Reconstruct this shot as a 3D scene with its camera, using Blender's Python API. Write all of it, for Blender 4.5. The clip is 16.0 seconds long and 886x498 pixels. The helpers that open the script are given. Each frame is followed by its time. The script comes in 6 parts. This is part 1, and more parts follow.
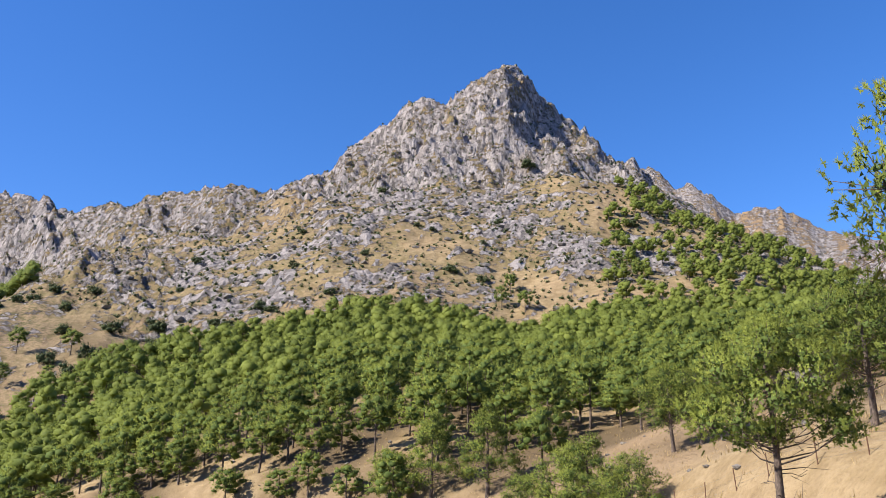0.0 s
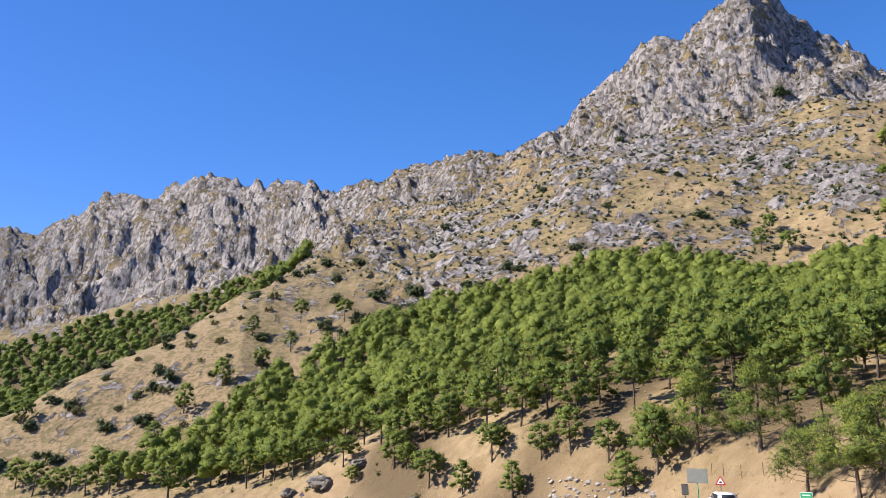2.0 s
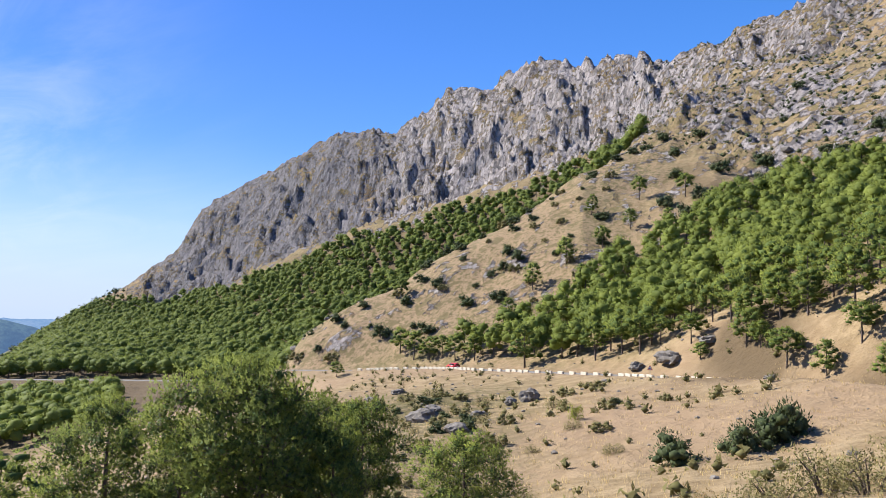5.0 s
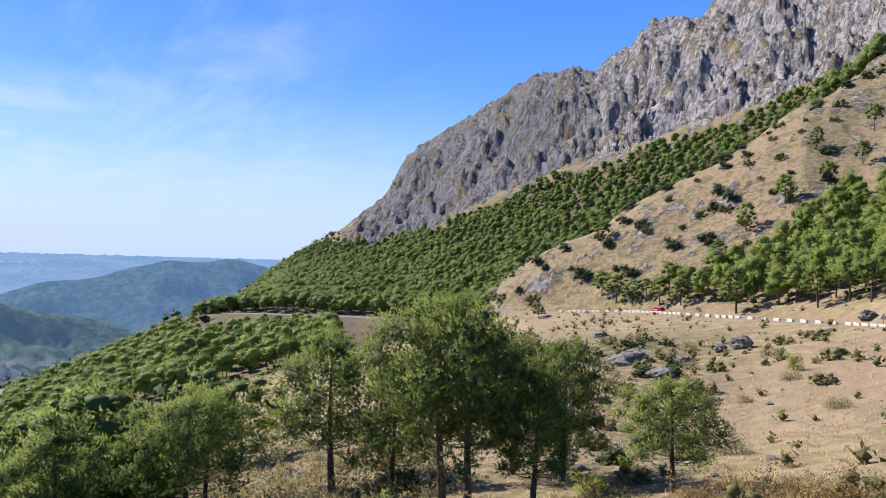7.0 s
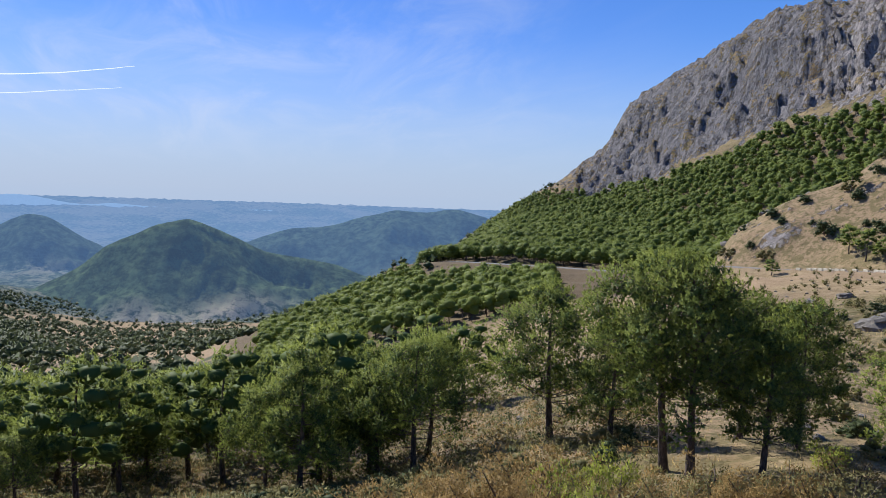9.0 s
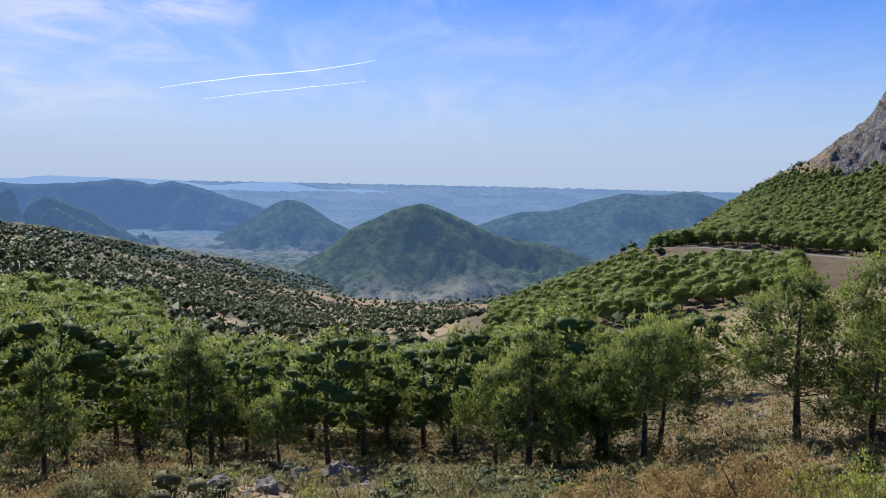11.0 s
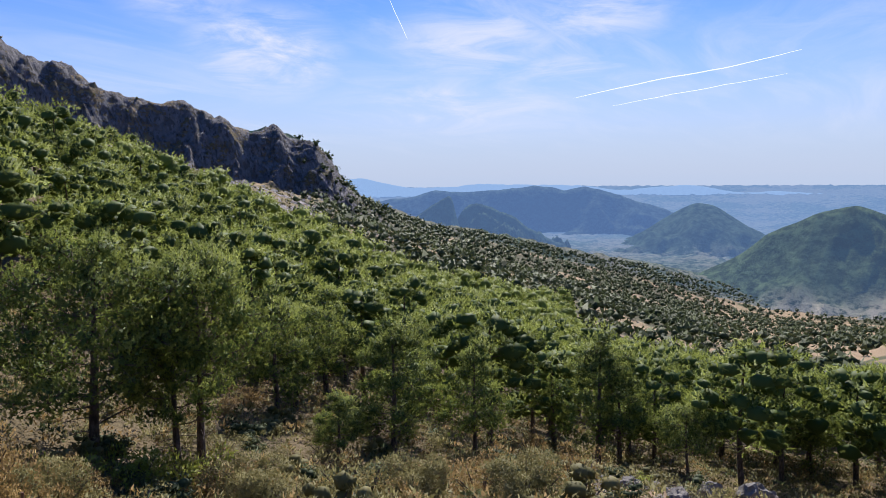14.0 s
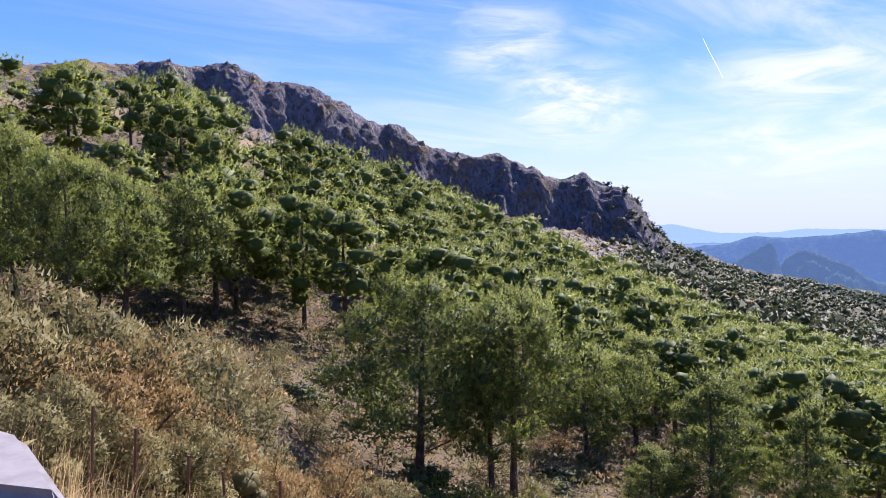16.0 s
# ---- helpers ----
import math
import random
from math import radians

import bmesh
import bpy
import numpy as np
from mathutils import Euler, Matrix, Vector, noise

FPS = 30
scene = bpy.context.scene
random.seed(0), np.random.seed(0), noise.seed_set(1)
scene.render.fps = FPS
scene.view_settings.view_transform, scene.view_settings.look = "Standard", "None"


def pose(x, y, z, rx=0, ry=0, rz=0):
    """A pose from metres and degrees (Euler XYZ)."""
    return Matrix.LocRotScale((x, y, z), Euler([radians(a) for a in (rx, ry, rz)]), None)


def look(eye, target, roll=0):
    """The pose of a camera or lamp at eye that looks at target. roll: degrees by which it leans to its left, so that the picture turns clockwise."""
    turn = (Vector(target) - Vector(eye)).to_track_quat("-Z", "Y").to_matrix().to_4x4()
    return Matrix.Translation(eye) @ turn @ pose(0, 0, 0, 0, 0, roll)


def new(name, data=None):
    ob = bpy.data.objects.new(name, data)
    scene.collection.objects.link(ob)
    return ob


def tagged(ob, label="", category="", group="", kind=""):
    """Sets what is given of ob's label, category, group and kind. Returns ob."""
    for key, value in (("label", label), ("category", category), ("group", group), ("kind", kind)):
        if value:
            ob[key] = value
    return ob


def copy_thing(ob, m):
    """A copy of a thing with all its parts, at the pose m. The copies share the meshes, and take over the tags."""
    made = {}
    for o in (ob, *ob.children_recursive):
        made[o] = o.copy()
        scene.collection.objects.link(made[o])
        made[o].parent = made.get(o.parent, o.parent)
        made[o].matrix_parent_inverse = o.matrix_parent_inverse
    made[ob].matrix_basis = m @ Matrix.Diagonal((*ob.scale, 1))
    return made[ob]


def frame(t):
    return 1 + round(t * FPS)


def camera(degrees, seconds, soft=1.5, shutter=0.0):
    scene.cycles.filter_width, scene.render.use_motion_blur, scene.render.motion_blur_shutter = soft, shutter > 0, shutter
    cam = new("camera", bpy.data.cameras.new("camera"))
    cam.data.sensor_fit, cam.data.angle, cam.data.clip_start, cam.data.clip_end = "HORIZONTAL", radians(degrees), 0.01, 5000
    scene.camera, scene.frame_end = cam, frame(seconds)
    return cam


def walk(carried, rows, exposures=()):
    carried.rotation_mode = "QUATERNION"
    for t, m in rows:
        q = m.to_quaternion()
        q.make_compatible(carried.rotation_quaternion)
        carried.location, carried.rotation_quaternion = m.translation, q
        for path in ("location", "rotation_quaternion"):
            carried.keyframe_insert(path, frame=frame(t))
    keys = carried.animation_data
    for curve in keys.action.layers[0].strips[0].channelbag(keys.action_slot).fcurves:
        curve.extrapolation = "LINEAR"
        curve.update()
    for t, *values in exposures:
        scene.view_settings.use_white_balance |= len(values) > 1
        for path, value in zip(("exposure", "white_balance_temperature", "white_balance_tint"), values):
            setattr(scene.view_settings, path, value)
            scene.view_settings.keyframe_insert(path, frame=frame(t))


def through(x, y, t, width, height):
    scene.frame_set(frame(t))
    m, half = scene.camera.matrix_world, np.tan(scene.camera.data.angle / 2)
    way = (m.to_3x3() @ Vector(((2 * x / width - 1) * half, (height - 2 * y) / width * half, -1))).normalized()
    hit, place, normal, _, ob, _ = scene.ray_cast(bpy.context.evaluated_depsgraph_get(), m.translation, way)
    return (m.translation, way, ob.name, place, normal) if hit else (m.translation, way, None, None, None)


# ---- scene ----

# ---------------------------------------------------------------- camera
cam = camera(60.02, 16.0, soft=0.65)
EYE, ARM = 1.6, 0.55          # eye height over the verge, and how far the camera is held from the turning body
TURNS = (                     # seconds, yaw, pitch, roll
    (0.0, -0.06, 17.97, -0.19), (0.5, 3.89, 17.36, -0.16), (1.0, 8.62, 16.57, -0.17), (1.5, 13.50, 15.62, -0.39),
    (2.0, 18.51, 14.56, -0.67), (2.5, 23.26, 13.20, -1.07), (3.0, 27.67, 11.48, -1.33), (3.5, 31.68, 9.63, -1.57),
    (4.0, 35.49, 7.91, -1.58), (4.5, 39.49, 6.40, -1.60), (5.0, 43.41, 5.02, -1.66), (5.5, 47.21, 3.73, -1.73),
    (6.0, 50.91, 2.51, -1.81), (6.5, 54.59, 1.36, -1.87), (7.0, 58.27, 0.25, -1.91), (7.5, 62.04, -0.85, -1.94),
    (8.0, 66.03, -2.03, -2.05), (8.5, 70.22, -3.14, -2.17), (9.0, 74.48, -3.97, -2.14), (9.5, 78.60, -4.59, -1.99),
    (10.0, 82.67, -5.07, -1.76), (10.5, 86.86, -5.42, -1.49), (11.0, 91.35, -5.68, -1.24), (11.5, 96.31, -5.88, -1.02),
    (12.0, 101.70, -6.04, -0.82), (12.5, 106.81, -6.15, -0.47), (13.0, 111.50, -6.22, -0.16), (13.5, 116.08, -6.06, 0.23),
    (14.0, 121.08, -5.56, 0.54), (14.5, 126.67, -4.81, 0.61), (15.0, 132.13, -3.95, 0.73), (15.5, 137.85, -2.99, 0.92),
    (16.0, 143.74, -1.72, 1.30),
)
walk(cam, [(t, pose(-ARM * math.sin(radians(yaw)), ARM * math.cos(radians(yaw)), EYE, 90 + pitch, roll, yaw)) for t, yaw, pitch, roll in TURNS],
     exposures=((0.0, 1.02, 6500, 10), (4.5, 1.05, 6350, 9), (7.0, 0.97, 6050, 10), (8.0, 0.83, 6150, 9), (9.0, 0.54, 6050, 8), (12.5, 0.62, 6150, 11), (13.5, 0.74, 6200, 12),
                (14.5, 0.62, 6200, 14), (16.0, 1.18, 5950, 28)))

# ---------------------------------------------------------------- sky and sun
SUN_YAW, SUN_UP = 113.0, 40.0
sun_way = Vector((-math.sin(radians(SUN_YAW)) * math.cos(radians(SUN_UP)), math.cos(radians(SUN_YAW)) * math.cos(radians(SUN_UP)), math.sin(radians(SUN_UP))))
sun = new("sun", bpy.data.lights.new("sun", "SUN"))
sun.data.energy, sun.data.angle, sun.data.color = 5.0, radians(0.55), (1.0, 0.93, 0.82)
sun.matrix_world = look(sun_way * 100, (0, 0, 0))


class Nodes:
    """Short hand for a node tree."""

    def __init__(self, tree):
        self.tree = tree
        tree.nodes.clear()

    def add(self, kind, inputs=None, **props):
        n = self.tree.nodes.new(kind)
        for k, v in props.items():
            setattr(n, k, v)
        for k, v in (inputs or {}).items():
            if isinstance(v, bpy.types.NodeSocket):
                self.tree.links.new(v, n.inputs[k])
            else:
                n.inputs[k].default_value = v
        return n

    def math(self, op, a, b=0.0, c=None, clamp=False):
        n = self.add("ShaderNodeMath", {0: a, 1: b}, operation=op, use_clamp=clamp)
        if c is not None:
            if isinstance(c, bpy.types.NodeSocket):
                self.tree.links.new(c, n.inputs[2])
            else:
                n.inputs[2].default_value = c
        return n.outputs[0]

    def noise(self, vec, scale, detail=4.0, rough=0.55, distort=0.0):
        return self.add("ShaderNodeTexNoise", {"Vector": vec, "Scale": scale, "Detail": detail, "Roughness": rough, "Distortion": distort}).outputs["Fac"]

    def step(self, x, lo, hi, a=0.0, b=1.0):
        return self.add("ShaderNodeMapRange", {"Value": x, "From Min": lo, "From Max": hi, "To Min": a, "To Max": b}, interpolation_type="SMOOTHSTEP").outputs[0]

    def mix(self, f, a, b, kind="MIX"):
        n = self.add("ShaderNodeMix", data_type="RGBA", blend_type=kind)
        for k, v in (("Factor", f), (6, a), (7, b)):
            s = n.inputs[0] if k == "Factor" else n.inputs[k]
            if isinstance(v, bpy.types.NodeSocket):
                self.tree.links.new(v, s)
            else:
                s.default_value = v if k == "Factor" else (*v, 1.0)
        return n.outputs[2]

    def attr(self, name):
        return self.add("ShaderNodeAttribute", attribute_name=name)


def make_world():
    w = bpy.data.worlds.new("sky")
    w.use_nodes = True
    scene.world = w
    n = Nodes(w.node_tree)
    sky = n.add("ShaderNodeTexSky", sky_type="NISHITA", sun_disc=False, sun_elevation=radians(SUN_UP), sun_rotation=radians(-SUN_YAW),
                altitude=900, air_density=1.15, dust_density=0.05, ozone_density=3.5)
    way = n.add("ShaderNodeTexCoord").outputs["Generated"]
    sep = n.add("ShaderNodeSeparateXYZ", {0: way})
    low = n.math("ADD", n.math("MAXIMUM", sep.outputs[2], 0.0), 0.10)
    flat = n.add("ShaderNodeCombineXYZ", {0: n.math("DIVIDE", sep.outputs[0], low), 1: n.math("DIVIDE", sep.outputs[1], low), 2: 0.0}).outputs[0]
    # thin cirrus, drawn out along the wind
    wind = n.add("ShaderNodeMapping", {"Vector": flat, "Rotation": (0, 0, radians(38)), "Scale": (0.33, 1.0, 1.0)}).outputs[0]
    veil = n.step(n.noise(wind, 0.55, 3, 0.5, 0.8), 0.42, 0.72)
    streak = n.step(n.noise(wind, 1.9, 7, 0.62, 0.9), 0.38, 0.80)
    # the cirrus lies on the sun's side of the sky
    side = n.step(n.math("ADD", n.math("MULTIPLY", sep.outputs[0], -0.87), n.math("MULTIPLY", sep.outputs[1], -0.50)), 0.42, 0.98)
    fade = n.step(sep.outputs[2], 0.0, 0.10)
    cloud = n.math("MULTIPLY", n.math("MULTIPLY", n.math("MULTIPLY_ADD", veil, 0.55, 0.45), streak), n.math("MULTIPLY", side, fade))
    cloud = n.math("MULTIPLY", cloud, 0.8)
    # banks of cirrus that stand over the valley: bearing, height, width, flatness, weight
    comb = n.add("ShaderNodeMapping", {"Vector": way, "Rotation": (0.10, -0.12, 0), "Scale": (1.0, 1.0, 4.5)}).outputs[0]
    wisp = n.step(n.noise(comb, 7.0, 8, 0.62, 0.7), 0.34, 0.72)
    for az, up, wide, flat_, weight in ((134.0, 8.6, 0.13, 1.7, 0.95), (118.5, 9.6, 0.17, 2.4, 0.6), (110.0, 11.0, 0.14, 3.0, 0.6), (122.0, 5.0, 0.14, 3.2, 0.75), (112.0, 7.4, 0.12, 3.6, 0.6), (139.0, 13.2, 0.12, 1.6, 0.5), (119.0, 5.0, 0.26, 4.0, 0.5), (92.0, 9.5, 0.35, 7.0, 0.22)):
        c = Vector((-math.sin(radians(az)) * math.cos(radians(up)), math.cos(radians(az)) * math.cos(radians(up)), math.sin(radians(up))))
        off = n.add("ShaderNodeVectorMath", {0: way, 1: c}, operation="SUBTRACT").outputs[0]
        off = n.add("ShaderNodeVectorMath", {0: off, 1: (1.0, 1.0, flat_)}, operation="MULTIPLY").outputs[0]
        far = n.add("ShaderNodeVectorMath", {0: off}, operation="LENGTH").outputs["Value"]
        bank = n.math("MULTIPLY", n.step(far, wide, wide * 0.15), n.math("MULTIPLY", n.math("MULTIPLY_ADD", wisp, 0.9, 0.1), weight * 1.5))
        cloud = n.math("MAXIMUM", cloud, bank)
    cloud = n.math("MULTIPLY", cloud, 1.0, clamp=True)
    blue = n.add("ShaderNodeHueSaturation", {"Saturation": 1.22, "Value": 1.0, "Color": sky.outputs[0]}).outputs[0]
    blue = n.mix(1.0, blue, (0.72, 0.82, 1.08), "MULTIPLY")
    west = n.step(n.math("ADD", n.math("MULTIPLY", sep.outputs[0], -0.92), n.math("MULTIPLY", sep.outputs[1], -0.39)), -0.15, 0.9)
    blue = n.mix(west, blue, n.mix(1.0, blue, (0.78, 0.65, 0.72), "MULTIPLY"))               # sky dimmed and tinted on the sun's side
    blue = n.mix(n.step(sep.outputs[2], 0.22, -0.02, 0.0, 0.9), blue, (3.05, 3.75, 4.9))      # pale air over the plain
    colour = n.mix(cloud, blue, (4.9, 5.1, 5.9))
    bg = n.add("ShaderNodeBackground", {"Color": colour, "Strength": 0.10})
    out = n.add("ShaderNodeOutputWorld", {"Surface": bg.outputs[0]})


make_world()


# ---------------------------------------------------------------- materials
def material(name, build):
    m = bpy.data.materials.new(name)
    m.use_nodes = True
    n = Nodes(m.node_tree)
    shader = build(n)
    n.add("ShaderNodeOutputMaterial", {"Surface": shader})
    return m


def place(n):
    return n.add("ShaderNodeNewGeometry").outputs["Position"]


def bump(n, height, strength=0.5, distance=0.1):
    return n.add("ShaderNodeBump", {"Height": height, "Strength": strength, "Distance": distance}).outputs[0]


def ground_look(n):
    p = place(n)
    rock = n.attr("rock").outputs["Fac"]
    scrub = n.attr("scrub").outputs["Fac"]
    litter = n.attr("litter").outputs["Fac"]
    earth = n.attr("earth").outputs["Fac"]
    big, fine, tiny = n.noise(p, 0.035, 4), n.noise(p, 0.35, 5, 0.6), n.noise(p, 2.6, 5, 0.65)
    straw = n.mix(n.step(fine, 0.35, 0.65), (0.245, 0.178, 0.093), (0.37, 0.284, 0.163))
    straw = n.mix(n.step(tiny, 0.45, 0.75, 0.0, 0.55), straw, (0.18, 0.125, 0.06))
    straw = n.mix(n.step(big, 0.45, 0.7, 0.0, 0.5), straw, (0.30, 0.21, 0.13))
    straw = n.mix(n.math("MULTIPLY", n.step(n.noise(p, 0.16, 5, 0.65), 0.44, 0.60, 0.0, 0.75), scrub), straw, (0.135, 0.125, 0.045))
    soil = n.mix(tiny, (0.265, 0.18, 0.107), (0.375, 0.273, 0.17))
    col = n.mix(earth, straw, soil)
    leaf = n.mix(tiny, (0.085, 0.085, 0.03), (0.15, 0.125, 0.05))
    dots = n.math("MULTIPLY", n.step(n.noise(p, 0.75, 3, 0.6), 0.50, 0.60), scrub)
    dots = n.math("MAXIMUM", dots, n.math("MULTIPLY", n.step(n.noise(p, 0.24, 3, 0.6), 0.54, 0.60), n.math("MULTIPLY", scrub, 0.9)))
    dots = n.math("MAXIMUM", dots, n.math("MULTIPLY", n.step(n.noise(p, 1.7, 4, 0.65), 0.52, 0.60), n.math("MULTIPLY", scrub, 0.8)))
    col = n.mix(dots, col, leaf)
    vale = n.attr("vale").outputs["Fac"]
    col = n.mix(n.math("MULTIPLY", vale, 0.9), col, n.mix(fine, (0.035, 0.05, 0.022), (0.075, 0.09, 0.04)))
    col = n.mix(litter, col, n.mix(tiny, (0.085, 0.062, 0.035), (0.18, 0.13, 0.072)))
    stone = n.mix(n.step(fine, 0.3, 0.7), (0.27, 0.245, 0.238), (0.50, 0.46, 0.445))
    stone = n.mix(n.step(tiny, 0.45, 0.75, 0.0, 0.6), stone, (0.09, 0.087, 0.087))
    stone = n.mix(n.step(big, 0.52, 0.72, 0.0, 0.5), stone, (0.27, 0.225, 0.19))
    stone = n.mix(n.math("MULTIPLY", n.attr("grey").outputs["Fac"], 0.85), stone, n.mix(fine, (0.11, 0.11, 0.125), (0.235, 0.232, 0.25)))   # shade and blue haze of the far cliffs put into the stone colour
    mid = n.noise(p, 0.11, 4, 0.6)
    edge = n.math("ADD", n.math("SUBTRACT", rock, n.step(rock, 0.12, 0.0, 0.0, 1.0)), n.math("MULTIPLY", n.math("SUBTRACT", fine, 0.5), 1.7))
    edge = n.math("ADD", edge, n.math("MULTIPLY", n.math("SUBTRACT", mid, 0.5), 0.8))
    edge = n.math("ADD", edge, n.math("MULTIPLY", n.math("SUBTRACT", tiny, 0.5), 0.9))
    beds = n.noise(n.add("ShaderNodeMapping", {"Vector": p, "Scale": (0.35, 0.35, 2.2), "Rotation": (0.12, -0.08, 0)}).outputs[0], 0.16, 5, 0.62)
    edge = n.math("ADD", edge, n.math("MULTIPLY", n.math("SUBTRACT", beds, 0.5), 1.3))
    isrock = n.step(edge, 0.38, 0.54)
    tall = n.add("ShaderNodeMapping", {"Vector": p, "Scale": (1.0, 1.0, 0.30), "Rotation": (0.3, 0.25, 0)}).outputs[0]
    streak = n.noise(tall, 0.30, 10, 0.72)
    # recesses of the streaked relief: crevice shade painted into the stone colour
    stone = n.mix(n.step(streak, 0.45, 0.39, 0.0, 0.9), stone, (0.07, 0.066, 0.068))
    block = n.add("ShaderNodeTexVoronoi", {"Vector": n.add("ShaderNodeMapping", {"Vector": p, "Scale": (1.0, 1.0, 0.5), "Rotation": (0.3, 0.45, 0)}).outputs[0], "Scale": 0.34, "Randomness": 1.0}).outputs["Color"]
    tone = n.add("ShaderNodeSeparateColor", {0: block}).outputs[0]
    stone = n.mix(n.step(tone, 0.45, 0.05, 0.0, 0.75), stone, (0.13, 0.12, 0.115))
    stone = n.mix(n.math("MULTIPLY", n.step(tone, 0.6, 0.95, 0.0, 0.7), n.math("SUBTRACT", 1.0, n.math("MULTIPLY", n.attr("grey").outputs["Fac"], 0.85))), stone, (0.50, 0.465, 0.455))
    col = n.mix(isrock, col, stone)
    crack = n.add("ShaderNodeTexVoronoi", {"Vector": tall, "Scale": 0.16, "Randomness": 1.0}, feature="DISTANCE_TO_EDGE").outputs["Distance"]
    split = n.math("MULTIPLY", n.step(crack, 0.0, 0.22), isrock)
    h = n.math("ADD", n.math("MULTIPLY", fine, 1.6), n.math("MULTIPLY", tiny, 0.4))
    h = n.math("ADD", h, n.math("MULTIPLY", split, 1.2))
    h = n.math("ADD", h, n.math("MULTIPLY", n.math("MULTIPLY", tone, isrock), 1.0))
    h = n.math("ADD", h, n.math("MULTIPLY", n.math("MULTIPLY", streak, isrock), 8.0))
    col = n.mix(1.0, col, (0.82, 0.80, 0.795), "MULTIPLY")
    nrm = bump(n, h, 1.0, 0.5)
    return n.add("ShaderNodeBsdfPrincipled", {"Base Color": col, "Roughness": 0.92, "Normal": nrm, "Specular IOR Level": 0.2}).outputs[0]


def leaf_look(dark, light, through=0.35, rough=0.6):
    def build(n):
        tint = n.attr("tint").outputs["Fac"]
        isle = n.add("ShaderNodeNewGeometry").outputs["Random Per Island"]
        own = n.add("ShaderNodeObjectInfo").outputs["Random"]
        f = n.math("ADD", n.math("MULTIPLY", isle, 0.30), n.math("ADD", n.math("MULTIPLY", tint, 0.45), n.math("MULTIPLY", own, 0.25)))
        col = n.mix(f, dark, light)
        a = n.add("ShaderNodeBsdfPrincipled", {"Base Color": col, "Roughness": rough, "Specular IOR Level": 0.08}).outputs[0]
        b = n.add("ShaderNodeBsdfTranslucent", {"Color": n.mix(0.25, col, light)}).outputs[0]
        return n.add("ShaderNodeMixShader", {0: through, 1: a, 2: b}).outputs[0]
    return build


def bark_look(n):
    p = n.add("ShaderNodeTexCoord").outputs["Object"]
    s = n.add("ShaderNodeMapping", {"Vector": p, "Scale": (1, 1, 0.35)}).outputs[0]
    f = n.noise(s, 9.0, 6, 0.65)
    col = n.mix(n.step(f, 0.35, 0.7), (0.045, 0.033, 0.026), (0.17, 0.125, 0.10))
    return n.add("ShaderNodeBsdfPrincipled", {"Base Color": col, "Roughness": 0.95, "Normal": bump(n, f, 0.8, 0.05)}).outputs[0]


def stone_look(dark, light):
    def build(n):
        p = place(n)
        a, b = n.noise(p, 0.9, 6, 0.6), n.noise(p, 7.0, 5, 0.65)
        col = n.mix(n.step(a, 0.3, 0.7), dark, light)
        col = n.mix(n.step(b, 0.5, 0.8, 0.0, 0.7), col, tuple(c * 0.5 for c in dark))
        return n.add("ShaderNodeBsdfPrincipled", {"Base Color": col, "Roughness": 0.9, "Normal": bump(n, n.math("ADD", a, n.math("MULTIPLY", b, 0.3)), 0.7, 0.3)}).outputs[0]
    return build


def plain_look(colour, rough=0.6, metal=0.0, wear=0.25, scale=3.0):
    def build(n):
        p = n.add("ShaderNodeTexCoord").outputs["Object"]
        f = n.noise(p, scale, 6, 0.65)
        col = n.mix(n.step(f, 0.35, 0.75, 0.0, wear), colour, tuple(c * 0.45 for c in colour))
        return n.add("ShaderNodeBsdfPrincipled", {"Base Color": col, "Roughness": rough, "Metallic": metal, "Normal": bump(n, f, 0.25, 0.01)}).outputs[0]
    return build


def asphalt_look(n):
    p = place(n)
    f, g = n.noise(p, 0.6, 4), n.noise(p, 30.0, 3)
    col = n.mix(n.step(f, 0.3, 0.7), (0.11, 0.105, 0.10), (0.19, 0.18, 0.17))
    return n.add("ShaderNodeBsdfPrincipled", {"Base Color": col, "Roughness": 0.85, "Normal": bump(n, g, 0.4, 0.01)}).outputs[0]


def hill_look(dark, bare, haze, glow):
    """Far hills: wooded with bare patches, with haze painted over them as blue emission."""
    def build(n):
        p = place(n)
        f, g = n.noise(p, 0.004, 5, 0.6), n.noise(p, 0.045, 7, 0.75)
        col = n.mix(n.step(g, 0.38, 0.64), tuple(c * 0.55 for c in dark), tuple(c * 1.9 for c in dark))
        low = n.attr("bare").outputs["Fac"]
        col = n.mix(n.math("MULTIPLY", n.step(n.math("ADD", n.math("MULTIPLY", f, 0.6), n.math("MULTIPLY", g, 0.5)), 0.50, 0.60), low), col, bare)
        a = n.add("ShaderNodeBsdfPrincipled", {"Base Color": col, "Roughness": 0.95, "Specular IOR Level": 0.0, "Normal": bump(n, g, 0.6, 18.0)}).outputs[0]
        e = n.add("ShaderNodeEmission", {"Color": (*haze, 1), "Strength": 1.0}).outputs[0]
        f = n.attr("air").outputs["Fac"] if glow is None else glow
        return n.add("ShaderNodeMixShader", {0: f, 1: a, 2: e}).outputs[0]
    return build


